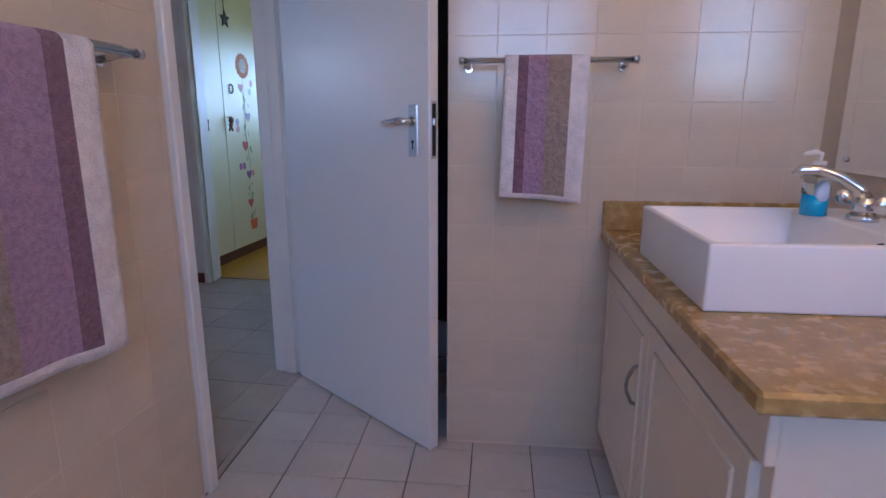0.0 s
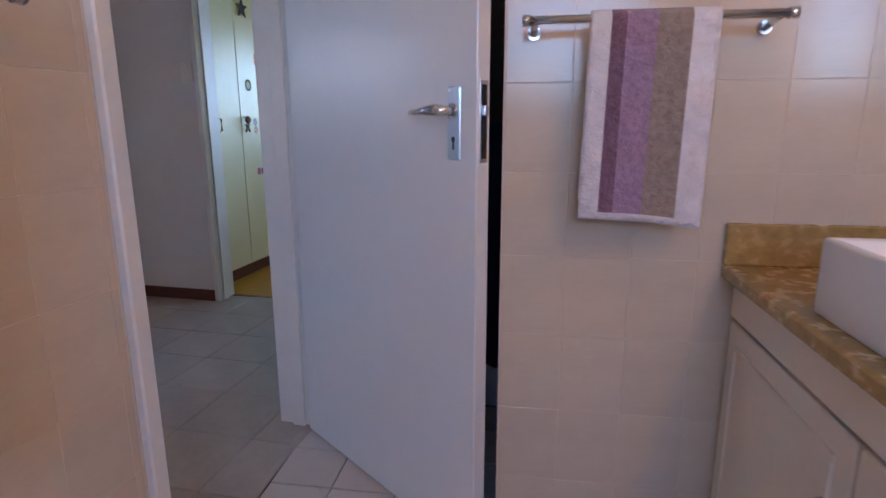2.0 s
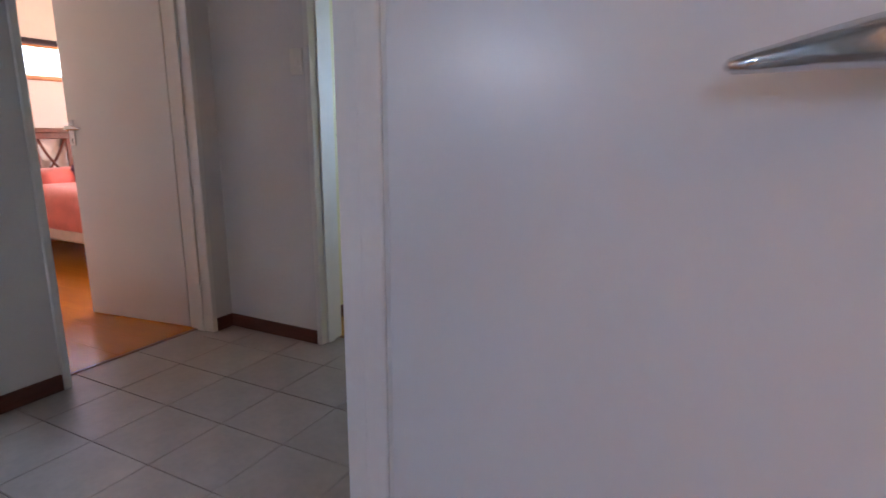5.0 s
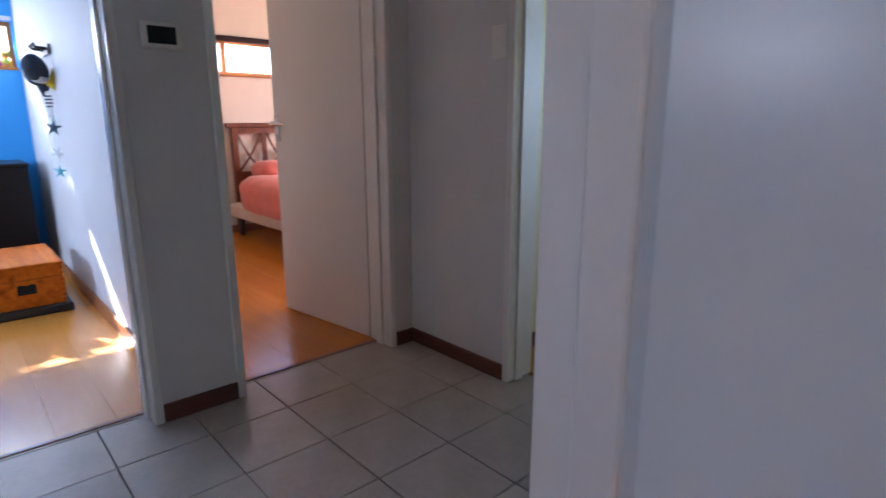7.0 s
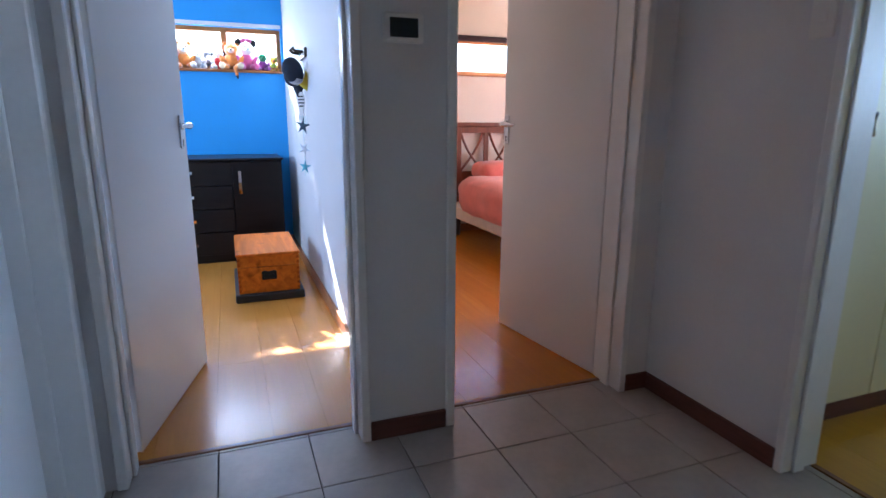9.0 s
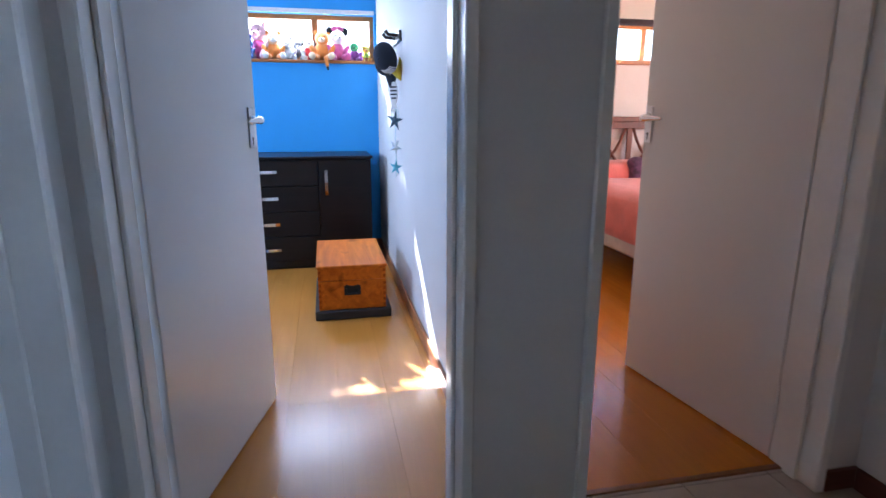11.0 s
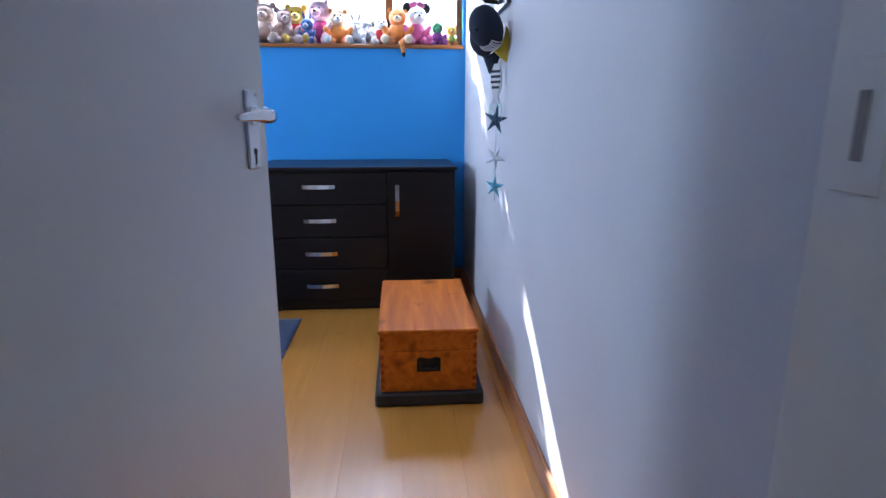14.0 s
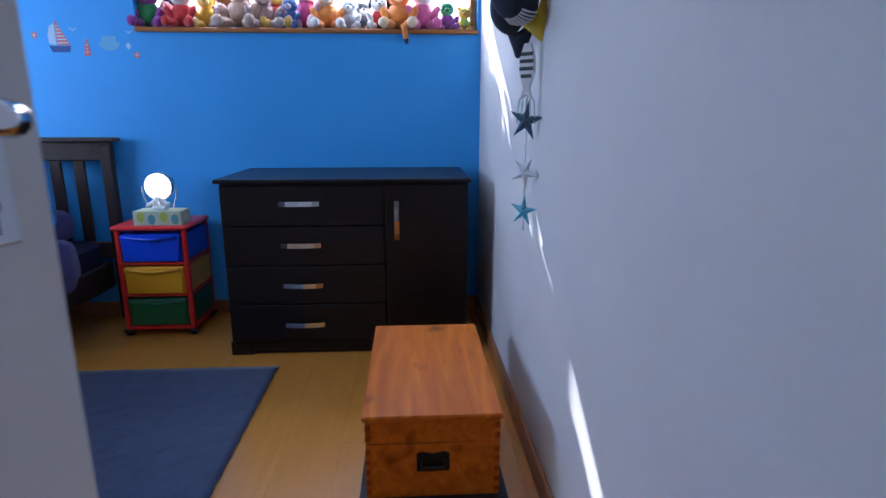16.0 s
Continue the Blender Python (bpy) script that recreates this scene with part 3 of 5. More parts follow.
# ---- bathroom things ----
def towel(name, bands, width, drop_front, drop_back, bar_r, label, m, seed):
    """A striped bath towel folded over a bar along local x at the origin; local -y is the front."""
    r = random.Random(seed)
    prof = []
    n = 26
    for i in range(n + 1):
        prof.append((-bar_r - 0.004 - 0.004 * (i / n), -drop_front + drop_front * i / n))
    for k in range(1, 6):
        a = math.pi * k / 6
        prof.append((-(bar_r + 0.004) * math.cos(a), (bar_r + 0.004) * math.sin(a)))
    for i in range(n + 1):
        prof.append((bar_r + 0.004, -drop_back * i / n))
    cols, mi = [0.0], []
    for w, k in bands:
        steps = max(1, round(w * width / 0.012))
        for j in range(steps):
            cols.append(cols[-1] + w * width / steps)
            mi.append(k)
    bm = B()
    sway = [r.uniform(-0.003, 0.003) for _ in range(3)]
    def at(u, j):
        y, z = prof[j]
        t = max(0.0, -z) / drop_front
        x = (u - width / 2) * (1 + 0.02 * t) + 0.012 * t * sway[0] / 0.003
        wave = 0.004 * t * math.sin(u * 38 + sway[1] * 400) + 0.003 * t * math.sin(u * 17 + 1)
        return Vector((x, y - (wave if y < 0 else 0), z + (0.006 * math.sin(u * 9 + 0.5) * t if z < 0 else 0) + 0.03 * (u / width - 0.5) * t * -0.6))
    grid = [[bm.verts.new(at(u, j)) for u in cols] for j in range(len(prof))]
    for j in range(len(prof) - 1):
        for i in range(len(cols) - 1):
            f = bm.faces.new((grid[j][i], grid[j][i + 1], grid[j + 1][i + 1], grid[j + 1][i]))
            f.smooth = True
            f.material_index = 0 if j < 1 else mi[i]
    ob = thing(name, label, "towel", m, bm=bm, mats=[M_TWHITE, M_TPLUM, M_TLILAC, M_TTAUPE])
    sol = ob.modifiers.new("thickness", "SOLIDIFY")
    sol.thickness, sol.offset = 0.006, 0
    return ob


def towel_rail(name, length, m, label, second=0.0):
    """A round chrome rail between two wall brackets; local +y is the wall, at 0.095."""
    t = thing(name, label, "towel rail", m)
    part("bar", rod(B(), (-length / 2, 0, 0), (length / 2, 0, 0), 0.0085, seg=16), M_CHROME, t)
    if second:
        part("bar", rod(B(), (-length / 2, second, 0.012), (length / 2, second, 0.012), 0.0075, seg=16), M_CHROME, t)
    for s in (-1, 1):
        x = s * length / 2
        bm = B()
        rod(bm, (x - s * 0.004, 0, 0), (x + s * 0.012, 0, 0), 0.0115, seg=16)
        tube(bm, [(x - s * 0.012, 0, 0), (x - s * 0.012, 0.04, -0.004), (x - s * 0.012, 0.086, -0.012)], [0.008, 0.008, 0.009])
        rod(bm, (x - s * 0.012, 0.084, -0.012), (x - s * 0.012, 0.095, -0.012), 0.014, seg=18)
        part("bracket", bm, M_CHROME, t)
    return t


towel_rail("towel_rail", 0.485, RB @ pose(0.066, YT - 0.095, 1.292), "chrome towel rail on the tiled wall")
towel("towel", [(0.13, 0), (0.03, 0), (0.12, 1), (0.24, 2), (0.27, 3), (0.21, 0)], 0.238, 0.405, 0.37, 0.0085,
      "white hand towel with plum, lilac and taupe stripes on the rail", RB @ pose(0.064, YT - 0.095, 1.292), 3)
towel_rail("towel_rail", 0.62, pose(XB + 0.095, 0.945, 1.262, 0, 0, 90), "double chrome towel rail on the tiled wall", 0.035)
towel("towel", [(0.17, 0), (0.25, 3), (0.30, 2), (0.11, 1), (0.17, 0)], 0.42, 0.598, 0.5, 0.0085,
      "large towel with taupe, lilac and plum stripes on the double rail", pose(XB + 0.095, 0.900, 1.262, 0, 0, 90), 8)

# vanity
van = thing("vanity_cabinet", "cream painted vanity cabinet with panelled doors under the granite top", "cabinet", RB)
VX, VY0, VY1, VZ = 0.293, 0.800, YT - 0.002, 0.752
part("body", boxes(((VX + 0.018, VY0, 0.07), (XM - 0.002, VY1, VZ)), bevel=0.002), M_CAB, van)
part("plinth", boxes(((VX + 0.06, VY0 + 0.01, 0.0), (XM - 0.004, VY1 - 0.002, 0.07))), M_CAB, van)
part("top_rail", boxes(((VX + 0.002, VY0, 0.665), (VX + 0.018, VY1, VZ)), bevel=0.002), M_CAB, van)
for y0, y1, hy in ((1.362, VY1 - 0.012, 1.42), (VY0 + 0.03, 1.356, 1.30)):
    bm = B()
    box(bm, (VX, y0, 0.09), (VX + 0.018, y1, 0.658), 0.003)
    d = part("door", bm, M_CAB, van)
    bm = B()
    for lo, hi in (((y0 + 0.045, 0.135), (y1 - 0.045, 0.145)), ((y0 + 0.045, 0.603), (y1 - 0.045, 0.613)), ((y0 + 0.045, 0.145), (y0 + 0.055, 0.603)), ((y1 - 0.055, 0.145), (y1 - 0.045, 0.603))):
        box(bm, (VX - 0.005, lo[0], lo[1]), (VX + 0.002, hi[0], hi[1]), 0.002)
    part("moulding", bm, M_CAB, d)
    if hy < 1.35:
        continue
    bm = B()
    tube(bm, [(VX + 0.001, hy, 0.423), (VX - 0.014, hy, 0.428), (VX - 0.026, hy, 0.453), (VX - 0.030, hy, 0.476), (VX - 0.026, hy, 0.499), (VX - 0.014, hy, 0.524), (VX + 0.001, hy, 0.529)], 0.005)
    part("handle", bm, mat("dark_nickel", (0.30, 0.29, 0.28), 0.32, metal=1.0, vary=0.1, bump=0.0), d, "bowed dark nickel handle")
ct = thing("granite_countertop", "golden-brown granite countertop with an upstand", "countertop", RB)
part("slab", boxes(((0.265, 0.775, 0.752), (XM - 0.001, YT - 0.001, 0.785)), bevel=0.006), M_GRANITE, ct)
part("upstand", boxes(((0.265, YT - 0.020, 0.785), (XM - 0.021, YT - 0.001, 0.878)), bevel=0.003), M_GRANITE, ct)
part("upstand", boxes(((XM - 0.021, 0.78, 0.785), (XM - 0.001, YT - 0.001, 0.878)), bevel=0.003), M_GRANITE, ct)

# basin: a thick-walled rectangular bowl with a tap deck
BX0, BX1, BY0, BY1, BZ0, BZ1 = 0.304, 0.79, 1.091, 1.555, 0.785, 0.912
basin = thing("wash_basin", "white rectangular ceramic basin standing on the granite top", "basin", RB)
bm = B()
t = 0.016
outer = [(BX0, BY0), (BX1, BY0), (BX1, BY1), (BX0, BY1)]
inner = [(BX0 + t, BY0 + t), (BX1 - 0.125, BY0 + t), (BX1 - 0.125, BY1 - t), (BX0 + t, BY1 - t)]
low = [(BX0 + 0.05, BY0 + 0.05), (BX1 - 0.15, BY0 + 0.05), (BX1 - 0.15, BY1 - 0.05), (BX0 + 0.05, BY1 - 0.05)]
ring = lambda pts, z: [bm.verts.new((x, y, z)) for x, y in pts]
a, b, c, d = ring(outer, BZ0), ring(outer, BZ1), ring(inner, BZ1), ring(low, BZ1 - 0.085)
bm.faces.new(a[::-1])
bm.faces.new(d)
for p, q in ((a, b), (b, c), (c, d)):
    for i in range(4):
        bm.faces.new((p[i], p[(i + 1) % 4], q[(i + 1) % 4], q[i]))
bmesh.ops.bevel(bm, geom=list(bm.edges), offset=0.006, segments=3, affect="EDGES", profile=0.6)
for f in bm.faces:
    f.smooth = True
part("bowl", bm, M_CERAMIC, basin)
part("overflow_hole", rod(B(), (BX1 - 0.128, 1.20, BZ1 - 0.026), (BX1 - 0.135, 1.20, BZ1 - 0.028), 0.011, seg=14), M_DARKSLOT, basin)
part("drain", rod(B(), (0.48, 1.323, BZ1 - 0.086), (0.48, 1.323, BZ1 - 0.080), 0.024, seg=20), M_CHROME, basin)
tap = thing("basin_tap", "chrome mixer tap with a long spout on the basin", "tap", RB)
TX, TY = 0.720, 1.370
bm = B()
rod(bm, (TX, TY, BZ1), (TX, TY, BZ1 + 0.012), 0.03, seg=20)
rod(bm, (TX, TY, BZ1 + 0.012), (TX, TY, BZ1 + 0.05), 0.024, 0.020, seg=20)
part("body", bm, M_CHROME, tap)
part("spout", tube(B(), [(TX, TY, BZ1 + 0.045), (TX - 0.015, TY + 0.005, BZ1 + 0.068), (TX - 0.05, TY + 0.012, BZ1 + 0.092), (TX - 0.09, TY + 0.02, BZ1 + 0.106), (TX - 0.125, TY + 0.028, BZ1 + 0.106), (TX - 0.132, TY + 0.03, BZ1 + 0.092)],
                       [0.016, 0.014, 0.012, 0.011, 0.012, 0.012], seg=14), M_CHROME, tap)
for s in (-1, 1):
    bm = B()
    rod(bm, (TX, TY + s * 0.015, BZ1 + 0.03), (TX - 0.004, TY + s * 0.06, BZ1 + 0.04), 0.009, seg=12)
    ball(bm, (TX - 0.005, TY + s * 0.066, BZ1 + 0.042), (0.02, 0.014, 0.02), seg=8, rings=6)
    part("knob", bm, M_CHROME, tap)
soap = thing("soap_bottle", "clear pump bottle half full of turquoise hand soap", "soap bottle", RB)
SX, SY, SZ = 0.655, 1.440, BZ1
M_SOAP = mat("turquoise_soap", (0.02, 0.36, 0.62), 0.2, vary=0.1, bump=0.0, coat=0.5)
M_BOTTLE = glass_mat("clear_bottle_plastic", (0.8, 0.93, 1.0), 0.05)
M_LABEL = mat("pale_bottle_label", (0.62, 0.72, 0.85), 0.5, vary=0.15, scale=40, bump=0.0)
part("liquid", rod(B(), (SX, SY, SZ), (SX, SY, SZ + 0.048), 0.028, 0.0275, seg=20), M_SOAP, soap)
part("bottle", tube(B(), [(SX, SY, SZ + 0.0485), (SX, SY, SZ + 0.09), (SX, SY, SZ + 0.10), (SX, SY, SZ + 0.112)], [0.029, 0.028, 0.02, 0.012], seg=20), M_BOTTLE, soap)
bm = B()
rod(bm, (SX, SY, SZ + 0.112), (SX, SY, SZ + 0.122), 0.013, seg=16)
tube(bm, [(SX, SY, SZ + 0.122), (SX, SY, SZ + 0.138), (SX - 0.012, SY, SZ + 0.142), (SX - 0.036, SY, SZ + 0.138)], [0.005, 0.006, 0.007, 0.004])
part("pump", bm, M_PLASTIC, soap)
bm = B()
ball(bm, (SX + 0.002, SY - 0.022, SZ + 0.055), (0.016, 0.010, 0.026), seg=14, rings=8)
part("label", bm, M_LABEL, soap)
mir = thing("mirror", "frameless mirror held by small clips on the bathroom wall", "mirror", RB)
part("glass", boxes(((XM - 0.007, 0.70, 0.985), (XM - 0.002, YT - 0.10, 1.85)), bevel=0.001), M_MIRROR, mir)
for y in (0.8, YT - 0.145):
    part("clip", rod(B(), (XM - 0.002, y, 1.02), (XM - 0.013, y, 1.02), 0.007, seg=12), M_CHROME, mir)
# unseen glowing fixture, added to go with the warm fill
cl = thing("unseen_wall_lamp", "small unseen glowing lamp added above the mirror", "lamp", RB)
part("shade", ball(B(), (XM - 0.09, 0.9, 2.12), (0.05, 0.10, 0.04)), glow("warm_fill_glow", (1.0, 0.72, 0.42), 0.7), cl)
part("bracket", boxes(((XM - 0.06, 0.86, 2.09), (XM, 0.94, 2.15)), bevel=0.004), M_CHROME, cl)

# dark sheets and hooks added in the recess, standing in for its shade
def hanging(name, x0, x1, z0, z1, y, m, label):
    bm = B()
    n = 18
    cols = []
    for i in range(n + 1):
        x = x0 + (x1 - x0) * i / n
        d = 0.022 * math.sin(i * 1.35) + 0.012 * math.sin(i * 2.9)
        cols.append([bm.verts.new((x, y - 0.05 + d * (0.4 + 0.6 * k / 8), z1 + (z0 - z1) * k / 8)) for k in range(9)])
    for p, q in zip(cols, cols[1:]):
        for k in range(8):
            bm.faces.new((p[k], q[k], q[k + 1], p[k + 1])).smooth = True
    ob = thing(name, label, "cloth", bm=bm, mats=m)
    ob.modifiers.new("thickness", "SOLIDIFY").thickness = 0.012
    hk = thing("added_hook", "small unseen steel hook added on the recess wall", "hook")
    part("peg", tube(B(), [((x0 + x1) / 2, YR, z1 + 0.0), ((x0 + x1) / 2, YR - 0.05, z1 - 0.005), ((x0 + x1) / 2, YR - 0.065, z1 + 0.02)], 0.006), M_STEEL, hk)


hanging("gap_sheet_brown", -0.86, -0.02, 0.75, 1.95, YR, M_GAP_BROWN, "dark brown sheet added to darken the gap behind the door")
hanging("gap_sheet_navy", -0.84, -0.06, 0.22, 1.1, YR - 0.05, M_NAVY, "dark navy sheet added to darken the gap behind the door")

# ---- hall things ----
pn = thing("alarm_panel", "small white control panel with a dark screen on the hall wall", "control panel")
part("housing", boxes(((XF, 2.460, 1.331), (XF + 0.022, 2.586, 1.417)), bevel=0.005), M_PLASTIC, pn)
part("screen", boxes(((XF + 0.0215, 2.478, 1.346), (XF + 0.0235, 2.568, 1.402)), bevel=0.001), M_SCREEN, pn)
sw = thing("light_switch", "cream light switch on the hall wall beside the doorway", "light switch")
part("plate", boxes(((-2.342, YS - 0.009, 1.330), (-2.268, YS, 1.450)), bevel=0.003), M_PLASTIC, sw)
part("rocker", boxes(((-2.320, YS - 0.013, 1.370), (-2.290, YS - 0.008, 1.410)), bevel=0.002), M_PLASTIC, sw)

# ---- third room: wardrobe ----
WX = -2.37
W0 = YS2 + 0.003
wd = thing("wardrobe", "cream fitted wardrobe with tall doors and a stack of drawers", "wardrobe")
part("carcass", boxes(((XF + 0.003, W0, 0.085), (WX - 0.02, 6.49, 2.42))), M_WARD, wd)
part("plinth", boxes(((XF + 0.003, W0, 0.0), (WX - 0.035, 6.49, 0.085))), M_SKIRT, wd, "dark brown plinth")
SEAM = (W0, 4.205, 4.780)
for y0, y1, hy in ((SEAM[0], SEAM[1], 3.945), (SEAM[1], SEAM[2], 4.245)):
    dr = part("door", boxes(((WX - 0.018, y0 + 0.003, 0.095), (WX, y1 - 0.003, 2.40)), bevel=0.003), M_WARD, wd)
    if hy < 4.1:
        part("handle", tube(B(), [(WX, hy, 1.05), (WX + 0.02, hy, 1.06), (WX + 0.02, hy, 1.13), (WX, hy, 1.14)], 0.006), M_CHROME, dr)
    else:
        part("knob", ball(rod(B(), (WX, hy, 1.15), (WX + 0.015, hy, 1.15), 0.006), (WX + 0.02, hy, 1.15), 0.012), M_CHROME, dr)
for y0, y1 in ((4.780, 5.140), (5.140, 5.500)):
    for k in range(8):
        z0 = 0.095 + k * 0.1645
        dr = part("drawer", boxes(((WX - 0.018, y0 + 0.004, z0 + 0.004), (WX, y1 - 0.004, z0 + 0.1605)), bevel=0.003), M_WARD, wd)
        yc, zc = (y0 + y1) / 2, z0 + 0.105
        part("handle", tube(B(), [(WX - 0.001, yc - 0.048, zc), (WX + 0.016, yc - 0.044, zc), (WX + 0.016, yc + 0.044, zc), (WX - 0.001, yc + 0.048, zc)], 0.005, seg=8), M_STEEL, dr)
        part("pull", boxes(((WX, (y0 + y1) / 2 - 0.03, z0 + 0.08), (WX + 0.016, (y0 + y1) / 2 + 0.03, z0 + 0.095)), bevel=0.004), M_STEEL, dr)
    part("door", boxes(((WX - 0.018, y0 + 0.004, 1.417), (WX, y1 - 0.004, 2.40)), bevel=0.003), M_WARD, wd)
part("door", boxes(((WX - 0.018, 5.549, 0.095), (WX, 6.48, 2.40)), bevel=0.003), M_WARD, wd)

# flower decals on the wardrobe door, thin cut-outs
S_OR, S_RED, S_PINK, S_GRN, S_LIL, S_VIO, S_MAG, S_GREY = (mat(n, c, 0.6, vary=0.1, scale=30, bump=0.0) for n, c in (
    ("decal_orange", (0.66, 0.26, 0.10)), ("decal_red", (0.52, 0.10, 0.07)), ("decal_pink", (0.66, 0.33, 0.30)), ("decal_green", (0.30, 0.42, 0.17)),
    ("decal_lilac", (0.40, 0.34, 0.46)), ("decal_violet", (0.20, 0.09, 0.24)), ("decal_magenta", (0.45, 0.12, 0.25)), ("decal_grey_green", (0.50, 0.54, 0.42))))


def flat(bm, pts, x, mi=0, thick=0.0008):
    """A thin cut-out in a plane of constant x, from outline points (y, z)."""
    f = bm.faces.new([bm.verts.new((x, y, z)) for y, z in pts])
    f.material_index = mi
    out = bmesh.ops.extrude_face_region(bm, geom=[f])
    bmesh.ops.translate(bm, vec=(thick, 0, 0), verts=[v for v in out["geom"] if isinstance(v, bmesh.types.BMVert)])
    for v in out["geom"]:
        if isinstance(v, bmesh.types.BMFace):
            v.material_index = mi
    return bm


def disc(y, z, r, n=18, wob=0.0, squash=1.0):
    return [(y + math.cos(i * math.tau / n) * (r + wob * (i % 2)), z + squash * math.sin(i * math.tau / n) * (r + wob * (i % 2))) for i in range(n)]


def heart(y, z, r):
    out = []
    for i in range(20):
        a = i * math.tau / 20
        out.append((y + r * 0.95 * math.sin(a) ** 3, z + r * (0.85 * math.cos(a) - 0.33 * math.cos(2 * a) - 0.13 * math.cos(3 * a))))
    return out


dx = WX + 0.0005
fd = thing("flower_decal", "faded climbing flower decal with hearts on the wardrobe door", "decal", Matrix.Translation((0, -0.05, 0)))
FY, FZ = 4.575, 1.56
part("flower_ring", flat(B(), disc(FY, FZ, 0.098, 28, 0.008, 0.95), dx), S_OR, fd)
part("flower_heart", flat(B(), disc(FY, FZ, 0.056, 18), dx + 0.0012), mat("decal_cream", (0.66, 0.52, 0.38), 0.6, vary=0.3, scale=60, bump=0.0), fd)
bm = B()
tube(bm, [(dx, 4.58, 0.30), (dx, 4.56, 0.52), (dx, 4.59, 0.78), (dx, 4.55, 1.05), (dx, 4.575, 1.30), (dx, 4.57, 1.47)], 0.0022, seg=4)
part("stem", bm, S_GREY, fd)
for y, z, q, m in ((4.525, 1.39, 0.040, S_PINK), (4.61, 1.16, 0.042, S_LIL), (4.535, 0.925, 0.048, S_RED), (4.565, 0.685, 0.042, S_VIO), (4.56, 0.445, 0.045, S_RED)):
    part("heart", flat(B(), heart(y, z, q), dx), m, fd)
for i, (y, z, q) in enumerate(((4.57, 1.30, 0.024), (4.545, 1.235, 0.022), (4.63, 1.25, 0.016), (4.55, 1.075, 0.026), (4.60, 1.02, 0.020), (4.53, 1.01, 0.012), (4.62, 0.89, 0.028), (4.55, 0.82, 0.022), (4.63, 0.80, 0.012),
                                (4.545, 0.57, 0.018), (4.60, 0.60, 0.012), (4.595, 0.505, 0.026), (4.535, 0.52, 0.014), (4.56, 0.325, 0.028), (4.60, 0.345, 0.014), (4.62, 0.37, 0.010))):
    part("leaf", flat(B(), [(y + q * 0.6 * math.sin(a * 0.7 + (i % 3) - 1) * 0 + q * (0.55 * math.cos(a) + 0.35 * math.sin(a) * (1 if i % 2 else -1)), z + q * 1.1 * math.sin(a)) for a in [k * math.tau / 12 for k in range(12)]], dx), (S_GRN, S_GREY)[i % 3 > 0] if z > 0.6 else S_GRN, fd)
for y, z, m in ((4.435, 1.115, S_LIL), (4.44, 1.06, S_PINK), (4.70, 1.43, S_PINK), (4.44, 0.757, S_MAG), (4.495, 0.757, S_VIO), (4.63, 0.69, S_PINK), (4.665, 1.36, S_GREY)):
    for k in range(5):
        part("petal", flat(B(), disc(y + 0.015 * math.cos(k * 1.257), z + 0.017 * math.sin(k * 1.257), 0.0125, 8), dx + 0.0003 * (k % 2)), m, fd)
part("pot", flat(B(), [(4.525, 0.298), (4.655, 0.298), (4.632, 0.212), (4.545, 0.212)], dx), mat("decal_pot", (0.72, 0.17, 0.05), 0.6, vary=0.1, bump=0.0), fd)
rg = thing("wreath_ornament", "small grey curled wreath on the wardrobe door", "ornament", Matrix.Translation((0, -0.06, 0)))
bm = B()
for i in range(14):
    a = i * math.tau / 14
    ball(bm, (WX + 0.008, 4.378 + 0.030 * math.cos(a), 1.372 + 0.034 * math.sin(a)), 0.0065, seg=6, rings=4)
part("ring", bm, mat("grey_brown_wire", (0.16, 0.13, 0.11), 0.6, vary=0.3, scale=60), rg)
so = thing("star_ornament", "dark hanging star ornament on the wardrobe door", "ornament", Matrix.Translation((0, -0.06, 0)))


def star_pts(y, z, r, inner=0.42, turn=0.0, n=5):
    return [(y + (r if i % 2 == 0 else r * inner) * math.sin(i * math.pi / n + turn), z + (r if i % 2 == 0 else r * inner) * math.cos(i * math.pi / n + turn)) for i in range(2 * n)]


part("star", flat(B(), star_pts(4.365, 1.885, 0.068), WX + 0.004, thick=0.008), M_IRON, so)
part("cord", rod(B(), (WX + 0.006, 4.365, 1.95), (WX + 0.006, 4.36, 2.08), 0.002, seg=6), M_IRON, so)
kd = thing("knob_ornament", "small brown doll-shaped charm hanging from the wardrobe knob", "ornament", Matrix.Translation((0, -0.072, 0)))
bm = B()
ball(bm, (WX + 0.030, 4.318, 1.130), (0.018, 0.028, 0.026))
ball(bm, (WX + 0.024, 4.318, 1.085), (0.012, 0.013, 0.028))
for q in (-1, 1):
    ball(bm, (WX + 0.024, 4.318 + q * 0.016, 1.062), (0.008, 0.009, 0.022), m=Matrix.Rotation(q * 0.5, 4, "X"))
    ball(bm, (WX + 0.024, 4.318 + q * 0.02, 1.098), (0.007, 0.014, 0.007))
part("charm", bm, mat("brown_charm", (0.16, 0.08, 0.04), 0.6, vary=0.4, scale=40), kd)

# ---- pink room ----
pb = thing("bed", "mahogany bed with a crossed headboard and coral-pink duvet", "bed", Matrix.Translation((0, 0.07, 0)) @ Matrix.Diagonal((1, 1, 0.962, 1)))
PY0, PY1, PXH = 3.93, 5.42, XE + 0.03
for y in (PY0 + 0.09, PY1 - 0.04):
    part("post", boxes(((PXH, y, 0.0), (PXH + 0.05, y + 0.06, 1.115)), bevel=0.004), M_REDWOOD, pb)
part("top_rail", boxes(((PXH - 0.005, PY0 + 0.04, 1.09), (PXH + 0.065, PY1 + 0.06, 1.135)), bevel=0.006), M_REDWOOD, pb)
